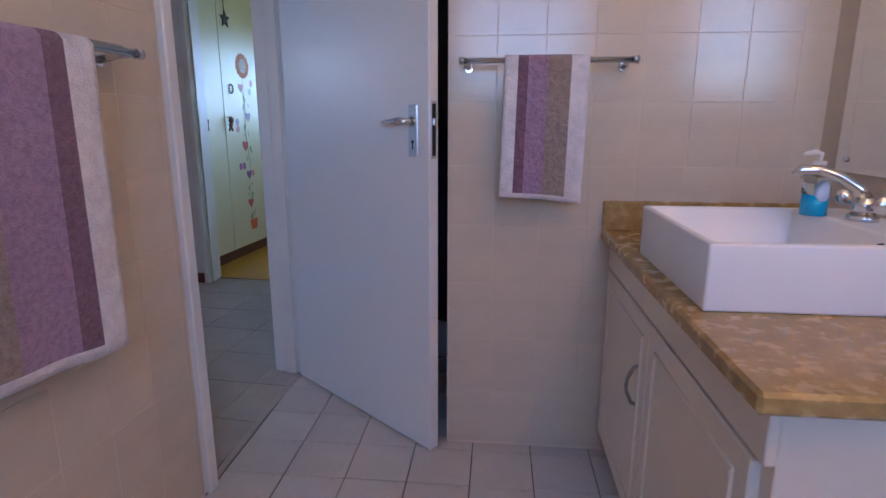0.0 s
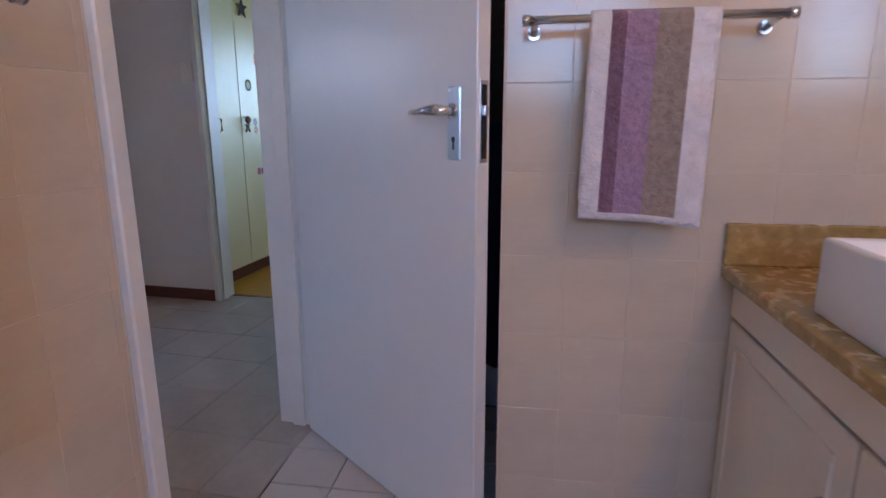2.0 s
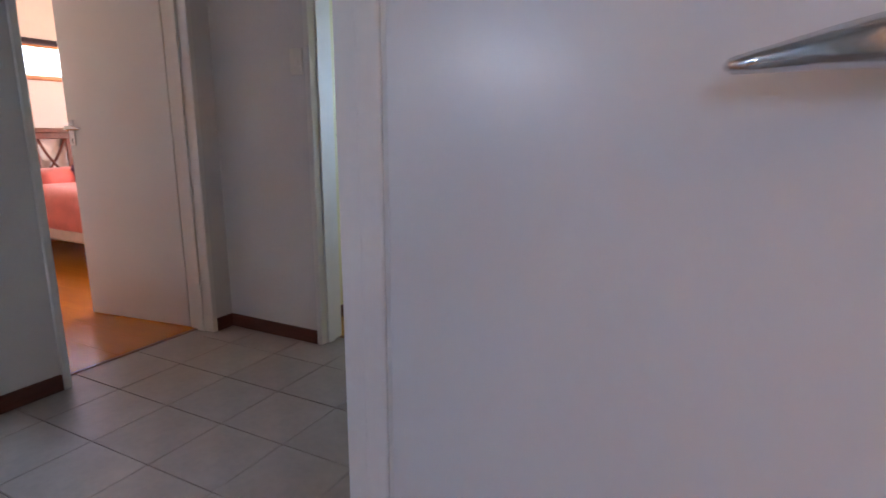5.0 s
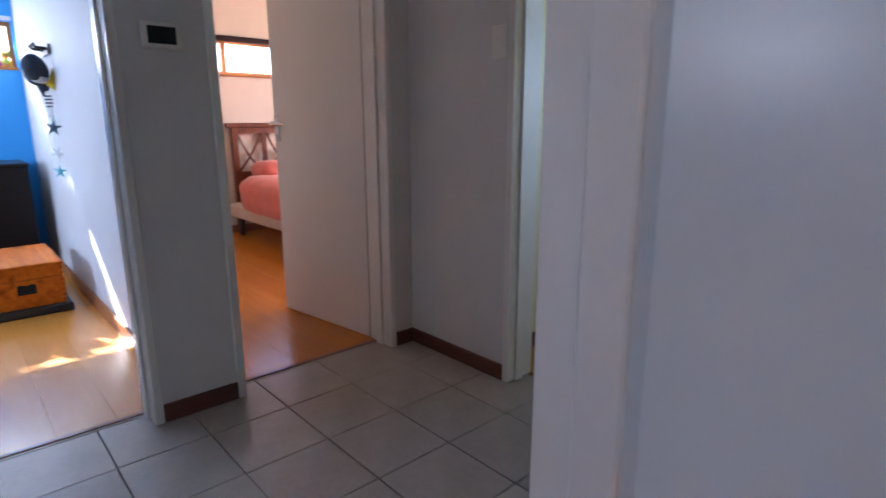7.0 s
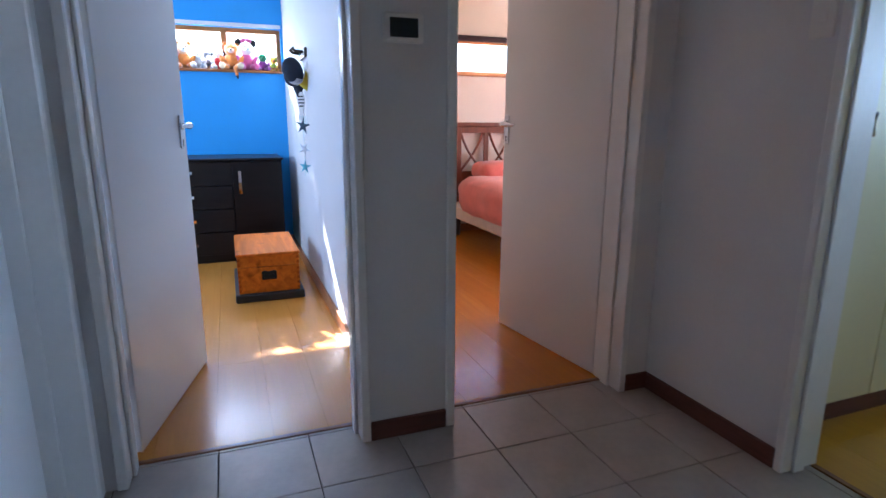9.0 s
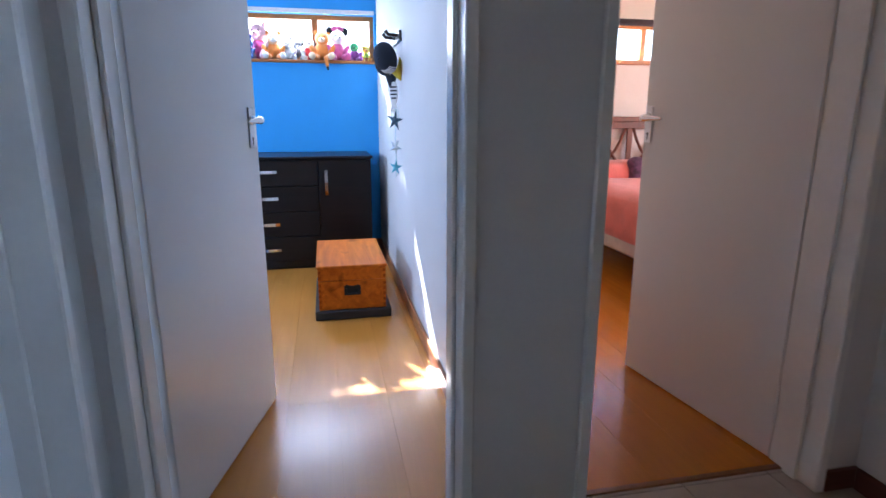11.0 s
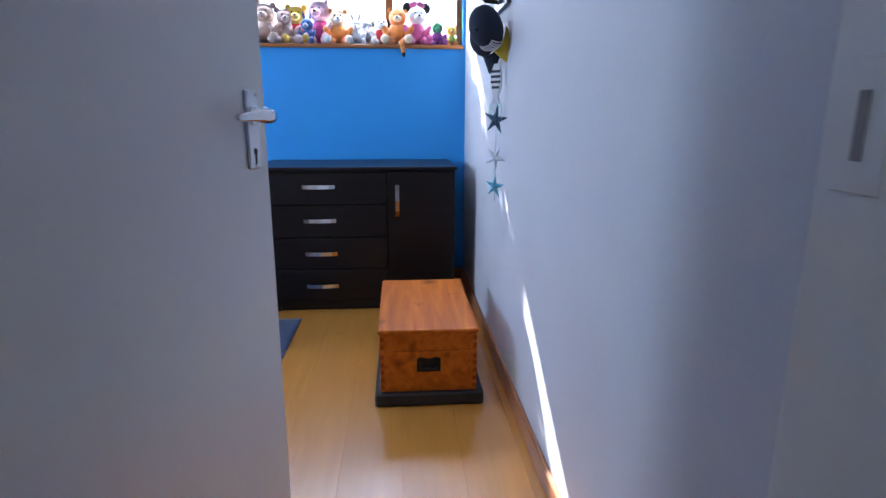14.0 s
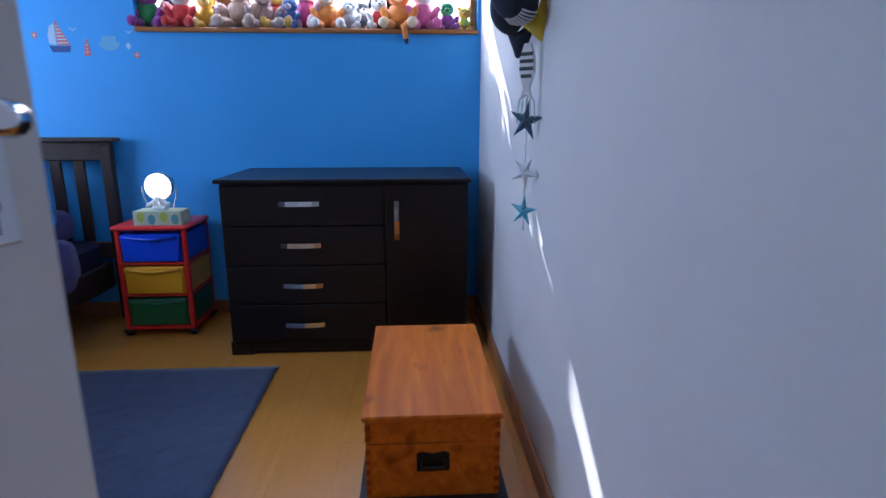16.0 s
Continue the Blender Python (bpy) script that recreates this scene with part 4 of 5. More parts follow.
part("rail", boxes(((PXH + 0.008, PY0 + 0.15, 1.03), (PXH + 0.042, PY1 - 0.04, 1.09)), bevel=0.004), M_REDWOOD, pb)
part("rail", boxes(((PXH + 0.008, PY0 + 0.15, 0.50), (PXH + 0.042, PY1 - 0.04, 0.64)), bevel=0.004), M_REDWOOD, pb)
yy = PY0 + 0.15
while yy < PY1 - 0.1:
    for a, b in (((yy, 0.64), (yy + 0.24, 1.03)), ((yy + 0.24, 0.64), (yy, 1.03))):
        bm = B()
        p = [(PXH + 0.016 + 0.006 * (a[0] > b[0]), a[0] + (b[0] - a[0]) * u / 6 + 0.03 * math.sin(math.pi * u / 6) * (1 if a[0] < b[0] else -1), a[1] + (b[1] - a[1]) * u / 6) for u in range(7)]
        part("cross_slat", tube(bm, p, 0.017, seg=6, flat=0.7), M_REDWOOD, pb)
    part("slat", boxes(((PXH + 0.014, yy + 0.25, 0.64), (PXH + 0.036, yy + 0.30, 1.03)), bevel=0.003), M_REDWOOD, pb)
    yy += 0.31
M_VAL = mat("cream_bed_base", (0.66, 0.58, 0.50), 0.9, vary=0.1, scale=12, bump=0.2)
M_CORAL = mat("coral_pink_duvet", (0.75, 0.20, 0.16), 0.9, vary=0.12, scale=9, fine=90, bump=0.35, sheen=0.3)
part("base", boxes(((PXH + 0.06, PY0 + 0.0, 0.19), (-4.30, PY1, 0.33)), bevel=0.02), M_VAL, pb)
for x in (PXH + 0.15, -4.45):
    for y in (PY0 + 0.08, PY1 - 0.08):
        part("leg", rod(B(), (x, y, 0), (x, y, 0.18), 0.02, 0.028), M_DKWOOD, pb)


def puffed(lo, hi, r, lumps, seed, n=(28, 20), mi=0):
    """A soft, uneven block: a quilt or cushion."""
    bm = B()
    lo, hi = Vector(lo), Vector(hi)
    bmesh.ops.create_cube(bm, size=1.0)
    bmesh.ops.subdivide_edges(bm, edges=list(bm.edges), cuts=12, use_grid_fill=True)
    c, h = (lo + hi) / 2, (hi - lo) / 2
    for v in bm.verts:
        u = Vector((v.co.x * 2, v.co.y * 2, v.co.z * 2))
        p = Vector((u.x * h.x, u.y * h.y, u.z * h.z))
        q = Vector([max(-h[i] + r, min(h[i] - r, p[i])) for i in range(3)])
        d = p - q
        if d.length > 1e-6:
            p = q + d.normalized() * min(d.length, r)
        w = noise.noise((p + c) * 4 + Vector((seed, 0, 0))) + 0.5 * noise.noise((p + c) * 11 + Vector((0, seed, 0)))
        v.co = c + p + p.normalized() * w * lumps
    for f in bm.faces:
        f.smooth, f.material_index = True, mi
    return bm


thing("duvet", "puffy coral-pink duvet spread over the bed", "duvet", Matrix.Translation((0, 0.08, -0.03)), bm=puffed((PXH + 0.30, PY0 - 0.05, 0.27), (-4.26, PY1 + 0.06, 0.63), 0.14, 0.03, 3), mats=M_CORAL)
thing("pillow", "plump coral-pink pillow against the headboard", "pillow", Matrix.Translation((0, 0.12, -0.045)), bm=puffed((PXH + 0.07, PY0 + 0.16, 0.58), (PXH + 0.48, PY0 + 0.72, 0.77), 0.09, 0.012, 7), mats=M_CORAL)
thing("cushion", "dark purple patterned cushion on the bed", "cushion", Matrix.Translation((0, 0.06, -0.05)), bm=puffed((PXH + 0.40, PY0 + 0.50, 0.60), (PXH + 0.52, PY0 + 0.86, 0.82), 0.06, 0.01, 9),
      mats=mat("purple_pattern_cloth", (0.10, 0.05, 0.10), 0.9, vary=0.8, scale=25, fine=60, bump=0.2))
bl = thing("roller_blind", "rolled-up dark blind along the top of the window", "blind")
part("roll", rod(B(), (XE + 0.03, PW0 - 0.05, 1.878), (XE + 0.03, PW1, 1.878), 0.028, seg=16), mat("dark_blind_cloth", (0.05, 0.035, 0.045), 0.9, vary=0.2), bl)

# ---- blue room ----
# chest on a black plinth
M_DKPINE = wood("dark_pine_end_grain", (0.36, 0.072, 0.003), (0.22, 0.04, 0.002), 0.6, grain=(20, 20, 20), spec=0.1)
ch = thing("wooden_chest", "orange pine blanket chest on a worn black plinth", "chest", Matrix.Diagonal((1, 1, 0.924, 1)))
CX0, CX1, CY0, CY1 = -5.307, -4.632, 1.988, 2.370
part("plinth", boxes(((CX0 - 0.02, CY0 - 0.014, 0.0), (CX1 + 0.012, CY1 + 0.018, 0.055)), bevel=0.006), M_BLACKW, ch, "worn black painted plinth")
bd = part("body", boxes(((CX0 + 0.01, CY0 + 0.008, 0.055), (CX1 - 0.012, CY1 - 0.008, 0.2325)), bevel=0.002), M_PINE, ch)
ld = part("lid", boxes(((CX0, CY0, 0.311), (CX1, CY1, 0.328)), bevel=0.005), M_PINE, ch)
part("lid_rim", boxes(((CX0 + 0.01, CY0 + 0.008, 0.2350), (CX1 - 0.012, CY1 - 0.008, 0.311)), bevel=0.002), M_PINE, ld)
for y in (CY0 + 0.0075, CY1 - 0.0225):
    for k in range(5):
        part("dovetail", boxes(((CX1 - 0.013, y, 0.066 + k * 0.0335), (CX1 - 0.0115, y + 0.015, 0.084 + k * 0.0335)), bevel=0.0005), M_DKPINE, bd)
    for k in range(2):
        part("dovetail", boxes(((CX1 - 0.013, y, 0.244 + k * 0.034), (CX1 - 0.0115, y + 0.015, 0.263 + k * 0.034)), bevel=0.0005), M_DKPINE, ld)
cy = (CY0 + CY1) / 2
for x, s in ((CX1 - 0.012, 1), (CX0 + 0.01, -1)):
    bm = B()
    flat(bm, [(cy - 0.045, 0.143), (cy + 0.045, 0.143), (cy + 0.045, 0.200), (cy + 0.03, 0.207), (cy, 0.199), (cy - 0.03, 0.207), (cy - 0.045, 0.200)], x, thick=0.003 * s)
    hp = part("handle_plate", bm, M_IRON, ch, "black iron drop-handle plate")
    part("drop_handle", tube(B(), [(x + s * 0.006, cy - 0.032, 0.184), (x + s * 0.012, cy - 0.030, 0.160), (x + s * 0.012, cy + 0.030, 0.160), (x + s * 0.006, cy + 0.032, 0.184)], 0.005, seg=8), M_IRON, hp)
bm = B()
flat(bm, [(0, 0), (0.05, 0), (0.05, 0.03), (0, 0.03)], 0, thick=0.003)
for v in bm.verts:
    v.co = Vector((CX0 + 0.33 + v.co.y, CY0 + 0.008 - v.co.x, 0.200 + v.co.z))
part("lock_plate", bm, M_IRON, ch)

# dresser
# the sunlit reveal above the window, put in as a white strip
structure("lit_window_head", boxes(((XE, WY0, WZ1), (XE + 0.012, WY1, WZ1 + 0.03)), bevel=0.002), M_CERAMIC, "glossy white strip standing in for the sunlit window head", "trim")
ds = thing("chest_of_drawers", "espresso-brown chest of drawers with steel handles and one door", "dresser")
DX0, DX1, DY0, DY1, DZ = -6.335, -5.748, 1.275, 2.397, 0.814
part("body", boxes(((DX0, DY0 + 0.02, 0.0), (DX1 - 0.02, DY1 - 0.012, DZ - 0.018)), bevel=0.002), M_ESP, ds)
part("top", boxes(((DX0, DY0, DZ - 0.018), (DX1 + 0.004, DY1, DZ)), bevel=0.004), M_ESP, ds)
bm = B()
box(bm, (DX1 - 0.02, DY0 + 0.015, 0.0), (DX1 - 0.005, DY0 + 0.12, 0.064), 0.002)
box(bm, (DX1 - 0.02, DY1 - 0.12, 0.0), (DX1 - 0.005, DY1 - 0.015, 0.064), 0.002)
box(bm, (DX1 - 0.02, DY0 + 0.12, 0.022), (DX1 - 0.006, DY1 - 0.12, 0.064), 0.002)
part("plinth", bm, M_ESP, ds)
DM = DY0 + 0.735


def bow_handle(parent, y, z, upright=False):
    pts = [(-0.09, 0.0), (-0.088, 0.014), (-0.058, 0.022), (0.0, 0.026), (0.058, 0.022), (0.088, 0.014), (0.09, 0.0)]
    bm = B()
    rows = []
    for u, d in pts:
        rows.append([bm.verts.new((DX1 + d + e, y + (s if upright else u), z + (u if upright else s))) for e, s in ((0.0, -0.011), (0.004, -0.011), (0.004, 0.011), (0.0, 0.011))])
    for p, q in zip(rows, rows[1:]):
        for k in range(4):
            bm.faces.new((p[k], p[(k + 1) % 4], q[(k + 1) % 4], q[k]))
    bm.faces.new(rows[0][::-1])
    bm.faces.new(rows[-1])
    part("handle", bm, M_CHROME, parent, "flat bowed steel handle")


for k in range(4):
    z0 = 0.062 + k * 0.1815
    dr = part("drawer", boxes(((DX1 - 0.0195, DY0 + 0.024, z0 + 0.002), (DX1, DM - 0.003, z0 + 0.1785)), bevel=0.003), M_ESP, ds)
    bow_handle(dr, DY0 + 0.365, 0.151 + 0.186 * k)
dr = part("door", boxes(((DX1 - 0.0195, DM + 0.003, 0.09), (DX1, DY1 - 0.024, 0.787)), bevel=0.003), M_ESP, ds)
bow_handle(dr, DM + 0.055, 0.630, True)

# rug
rug = thing("rug", "flat woven dark blue rug on the laminate floor", "rug")
bm = B()
NX, NY = 40, 36
RX0, RX1, RY0, RY1 = -5.610, -4.25, 0.62, 1.533
vs = [[bm.verts.new((RX0 + (RX1 - RX0) * i / NX + (0.0025 * math.sin(j * 1.7) if i in (0, NX) else 0), RY0 + (RY1 - RY0) * j / NY + (0.0025 * math.sin(i * 2.3) if j in (0, NY) else 0),
                     0.007 + 0.0015 * noise.noise(Vector((i * 0.5, j * 0.5, 0))))) for j in range(NY + 1)] for i in range(NX + 1)]
for i in range(NX):
    for j in range(NY):
        bm.faces.new((vs[i][j], vs[i + 1][j], vs[i + 1][j + 1], vs[i][j + 1])).smooth = True
ob = part("weave", bm, M_RUG, rug)
sol = ob.modifiers.new("thickness", "SOLIDIFY")
sol.thickness, sol.offset = 0.006, -1

# plastic drawer tower
PL_R, PL_B, PL_Y, PL_G = (mat(n, c, 0.35, vary=0.06, bump=0.02, coat=0.1) for n, c in (
    ("red_plastic", (0.68, 0.022, 0.016)), ("blue_plastic", (0.010, 0.06, 0.62)), ("yellow_plastic", (0.78, 0.38, 0.01)), ("green_plastic", (0.005, 0.13, 0.045))))
tw = thing("drawer_tower", "red plastic drawer tower with blue, yellow and green drawers", "drawer unit", Matrix.Diagonal((1, 1, 0.963, 1)))
TX0, TX1, TY0, TY1, TZ = -6.33, -6.02, 0.690, 1.030, 0.585
part("top", boxes(((TX0, TY0 - 0.012, TZ - 0.022), (TX1 + 0.012, TY1 + 0.012, TZ)), bevel=0.008), PL_R, tw)
part("bottom", boxes(((TX0, TY0, 0.035), (TX1, TY1, 0.055)), bevel=0.004), PL_R, tw)
for y in (TY0, TY1 - 0.024):
    for x in (TX0, TX1 - 0.024):
        part("upright", boxes(((x, y, 0.055), (x + 0.024, y + 0.024, TZ - 0.022)), bevel=0.006), PL_R, tw)
for k, m in enumerate((PL_G, PL_Y, PL_B)):
    z0 = 0.058 + k * 0.170
    if k:
        part("cross_rail", boxes(((TX0, TY0, z0 - 0.014), (TX1, TY1, z0 - 0.002)), bevel=0.004), PL_R, tw)
    bm = B()
    box(bm, (TX0 + 0.03, TY0 + 0.027, z0), (TX1 - 0.004, TY1 - 0.027, z0 + 0.145), 0.004)
    dr = part("drawer", bm, m, tw)
    bm = B()
    box(bm, (TX1 - 0.004, TY0 + 0.027, z0 + 0.004), (TX1 + 0.008, TY1 - 0.027, z0 + 0.140), 0.004)
    for v in bm.verts:
        if v.co.z < z0 + 0.07:
            v.co.y += 0.012 if v.co.y < (TY0 + TY1) / 2 else -0.012
    part("drawer_front", bm, m, dr)
    part("grip", tube(B(), [(TX1 + 0.006, TY0 + 0.04, z0 + 0.132), (TX1 + 0.016, (TY0 + TY1) / 2, z0 + 0.118), (TX1 + 0.006, TY1 - 0.04, z0 + 0.132)], 0.008, seg=8), m, dr)
    for y in (TY0 + 0.001, TY1 - 0.005):
        part("side_panel", boxes(((TX0 + 0.024, y, z0 + 0.01), (TX1 - 0.024, y + 0.004, z0 + 0.145))), m, tw)
for y in (TY0 + 0.012, TY1 - 0.012):
    for x in (TX0 + 0.03, TX1 - 0.015):
        bm = B()
        rod(bm, (x, y - 0.012, 0.017), (x, y + 0.012, 0.017), 0.017, seg=14)
        box(bm, (x - 0.014, y - 0.028, 0.020), (x + 0.022, y + 0.028, 0.034), 0.005)
        part("castor", bm, M_IRON, tw)
tb = thing("tissue_box", "pale leaf-patterned tissue box with a tissue pulled up", "tissue box")
bz = TZ * 0.963
part("carton", boxes(((-6.15, 0.785, bz), (-6.035, 1.012, bz + 0.070)), bevel=0.002), mat("pale_green_carton", (0.50, 0.58, 0.42), 0.6, vary=0.15, scale=25), tb)
for i, y in enumerate((0.82, 0.872, 0.93, 0.982)):
    part("leaf_print", flat(B(), disc(y, bz + 0.036 + 0.006 * (-1) ** i, 0.018, 12, 0.0, 1.4), -6.035, thick=0.0008), (mat("print_lime", (0.42, 0.50, 0.07), 0.6), mat("print_teal", (0.10, 0.28, 0.34), 0.6))[i % 2], tb)
bm = B()
for i in range(7):
    a = i * 0.9
    ball(bm, (-6.09 + 0.018 * math.cos(a), 0.89 + 0.04 * math.sin(a * 1.3), bz + 0.078 + 0.005 * i), (0.022, 0.035, 0.012), seg=8, rings=5, m=Matrix.Rotation(a, 4, "X"))
part("tissue", bm, mat("white_tissue", (0.80, 0.80, 0.79), 0.9, vary=0.03), tb)
lp = thing("bedside_lamp", "small round lamp glowing white on the drawer tower", "lamp")
LY, LZ, LX = 0.853, 0.736, -6.20
part("foot", rod(B(), (LX, LY, bz), (LX, LY, bz + 0.012), 0.05, seg=24), M_STEEL, lp)
bm = B()
tube(bm, [(LX, LY - 0.085, LZ), (LX, LY - 0.082, LZ - 0.05), (LX, LY - 0.05, bz + 0.03), (LX, LY, bz + 0.012), (LX, LY + 0.05, bz + 0.03), (LX, LY + 0.082, LZ - 0.05), (LX, LY + 0.085, LZ)], 0.004, seg=8)
part("yoke", bm, M_STEEL, lp)
bm = B()
rod(bm, (LX - 0.03, LY, LZ), (LX + 0.014, LY, LZ), 0.069, seg=32)
part("housing", bm, M_STEEL, lp)
part("bulb_glass", ball(B(), (LX + 0.010, LY, LZ), (0.018, 0.067, 0.067), seg=24, rings=12), glow("lamp_glow", (1.0, 0.90, 0.78), 1.1), lp)

# bed
bb = thing("bed", "dark wooden bed with a slatted headboard beside the wall", "bed", Matrix.Translation((0, 0.04, 0)) @ Matrix.Diagonal((1, 1, 0.95, 1)))
HX = XE + 0.03
for y in (-0.45, 0.495):
    part("post", boxes(((HX, y, 0.0), (HX + 0.045, y + 0.055, 0.985)), bevel=0.004), M_DKWOOD, bb)
part("top_cap", boxes(((HX - 0.006, -0.48, 1.005), (HX + 0.065, 0.585, 1.028)), bevel=0.004), M_DKWOOD, bb)
part("top_rail", boxes(((HX + 0.006, -0.45, 0.905), (HX + 0.04, 0.55, 1.005)), bevel=0.004), M_DKWOOD, bb)
part("low_rail", boxes(((HX + 0.006, -0.395, 0.36), (HX + 0.04, 0.495, 0.45)), bevel=0.004), M_DKWOOD, bb)
yy = -0.36
while yy < 0.46:
    part("slat", boxes(((HX + 0.012, yy, 0.45), (HX + 0.032, yy + 0.055, 0.905)), bevel=0.003), M_DKWOOD, bb)
    yy += 0.118
part("side_rail", boxes(((HX + 0.045, 0.46, 0.20), (-4.40, 0.49, 0.34)), bevel=0.004), M_DKWOOD, bb)
part("side_rail", boxes(((HX + 0.045, -0.45, 0.20), (-4.40, -0.42, 0.34)), bevel=0.004), M_DKWOOD, bb)
part("foot_rail", boxes(((-4.44, -0.45, 0.0), (-4.40, 0.49, 0.55)), bevel=0.004), M_DKWOOD, bb)
part("mattress", boxes(((HX + 0.05, -0.415, 0.28), (-4.45, 0.455, 0.47)), bevel=0.03), M_NAVY, bb)
M_DUV = mat("dark_blue_patterned_duvet", (0.028, 0.024, 0.13), 0.9, vary=0.45, scale=14, fine=50, bump=0.35, sheen=0.2)
thing("duvet", "dark blue patterned duvet hanging over the bed", "duvet", Matrix.Translation((0, 0.04, -0.02)), bm=puffed((HX + 0.30, -0.48, 0.26), (-4.42, 0.50, 0.545), 0.08, 0.022, 5), mats=M_DUV)
thing("pillow", "dark blue pillow against the headboard", "pillow", Matrix.Translation((0, 0.04, -0.02)), bm=puffed((HX + 0.05, -0.30, 0.47), (HX + 0.36, 0.36, 0.64), 0.08, 0.012, 6), mats=M_DUV)
thing("cushion", "bright blue patterned cushion on the pillow", "cushion", Matrix.Translation((0, 0.04, -0.02)), bm=puffed((HX + 0.27, 0.05, 0.56), (HX + 0.40, 0.40, 0.72), 0.06, 0.012, 11),
      mats=mat("bright_blue_cloth", (0.02, 0.18, 0.45), 0.9, vary=0.6, scale=20, bump=0.3))
thing("cushion", "white and black cushion on the pillow", "cushion", Matrix.Translation((0, 0.04, -0.02)), bm=puffed((HX + 0.24, -0.25, 0.68), (HX + 0.36, 0.14, 0.90), 0.06, 0.012, 12),
      mats=mat("white_black_cloth", (0.42, 0.42, 0.42), 0.9, vary=0.95, scale=9, fine=20, bump=0.2))

# cap rack and hanging ornaments on the white wall
rk = thing("hat_rack", "short dark wooden peg rack on the white wall", "hat rack")
part("board", boxes(((-5.15, YP - 0.018, 1.490), (-4.885, YP, 1.550)), bevel=0.004), M_DKWOOD, rk)
for x in (-5.06, -4.93):
    part("peg", tube(B(), [(x, YP - 0.016, 1.525), (x, YP - 0.07, 1.53), (x, YP - 0.085, 1.55)], [0.009, 0.009, 0.012]), M_DKWOOD, rk)
C_NAVY = mat("navy_cap_cotton", (0.012, 0.018, 0.035), 0.9, vary=0.25, scale=20, fine=150, bump=0.3)
C_YEL = mat("yellow_cap_cotton", (0.55, 0.42, 0.03), 0.85, vary=0.1, scale=20, fine=150, bump=0.3)
C_WHT = mat("white_cap_cotton", (0.66, 0.66, 0.66), 0.85, vary=0.08, scale=20, fine=150, bump=0.3)


def cap(m, crown, brim, stripes, label):
    """A baseball cap: local +x is the way the brim points, local +z the top of the crown."""
    c = thing("cap", label, "cap", m)
    bm = B()
    ball(bm, (0, 0, 0), (0.098, 0.080, 0.088), seg=20, rings=12)
    bmesh.ops.delete(bm, geom=[v for v in bm.verts if v.co.z < -0.012], context="VERTS")
    ob = part("crown", bm, crown, c)
    ob.modifiers.new("thickness", "SOLIDIFY").thickness = 0.004
    part("button", ball(B(), (0, 0, 0.088), 0.008), crown, c)
    bm = B()
    n, rows = 12, []
    for k in range(4):
        r = 0.092 + 0.028 * k
        rows.append([bm.verts.new((r * math.cos(a) * (1 if k else 0.98), 0.080 * (1 - 0.10 * k) / 0.80 * math.sin(a) * 0.8, -0.010 - 0.012 * k - 0.022 * math.sin(a) ** 2)) for a in [-1.15 + 2.3 * i / n for i in range(n + 1)]])
    for p, q in zip(rows, rows[1:]):
        for i in range(n):
            bm.faces.new((p[i], p[i + 1], q[i + 1], q[i])).smooth = True
    ob = part("brim", bm, brim, c)
    ob.modifiers.new("thickness", "SOLIDIFY").thickness = 0.004
    if stripes:
        for i in range(8):
            a = -0.62 + i * 0.155
            pts = [(0.101 * math.cos(e) * math.cos(a), 0.083 * math.cos(e) * math.sin(a) * 1.0, 0.091 * math.sin(e)) for e in [0.0 + 0.14 * j for j in range(6)]]
            part("stripe", tube(B(), pts, 0.0035, seg=5), C_WHT, c)
    return c


def hung(centre, fwd, up, size):
    """The pose whose local x runs along fwd and local z as near up as it can."""
    f = Vector(fwd).normalized()
    u = Vector(up)
    u = (u - u.dot(f) * f).normalized()
    v = u.cross(f)
    return Matrix.Translation(centre) @ Matrix((f, v, u)).transposed().to_4x4() @ Matrix.Scale(size, 4)


cap(hung((-4.925, YP - 0.082, 1.410), (0.12, 0.42, -0.88), (0.68, -0.70, -0.10), 0.86), C_NAVY, C_YEL, True, "navy cap with white stripes and a yellow brim on the rack")
cap(hung((-5.04, YP - 0.070, 1.392), (0.0, -0.05, -1.0), (0.55, -0.8, 0.0), 0.80), C_NAVY, C_NAVY, False, "plain navy cap hanging on the rack")

M_STRING = mat("pale_cord", (0.45, 0.62, 0.62), 0.9, vary=0.1)
OX, OY = -4.95, YP - 0.036
ORN = pose(OX, OY, 0, 0, 0, -44)
fs = thing("fish_ornament", "striped wooden fish ornament hanging by a cord on the wall", "ornament", ORN)
M_BLKP = mat("black_stripe_paint", (0.02, 0.02, 0.025), 0.6, vary=0.2)
fz = 1.208
fishp = [(-0.010, 0.085), (0.010, 0.085), (0.026, 0.04), (0.027, -0.01), (0.010, -0.06), (0.023, -0.095), (0, -0.08), (-0.023, -0.095), (-0.010, -0.06), (-0.027, -0.01), (-0.026, 0.04)]
part("body", flat(B(), [(y * 0.9, fz + z * 0.85) for y, z in fishp], 0.0, thick=0.010), C_WHT, fs)
for k, (dz, w) in enumerate(((0.045, 0.023), (0.022, 0.026), (-0.002, 0.026), (-0.026, 0.020))):
    part("stripe", flat(B(), [(-w * 0.88, fz + dz * 0.85), (w * 0.88, fz + dz * 0.85), (w * 0.88, fz + dz * 0.85 + 0.010), (-w * 0.88, fz + dz * 0.85 + 0.010)], 0.0095, thick=0.002), M_BLKP, fs)
part("cord", rod(B(), (0.005, 0, 1.315), (0.005, 0, 1.54), 0.0015, seg=6), M_STRING, fs)
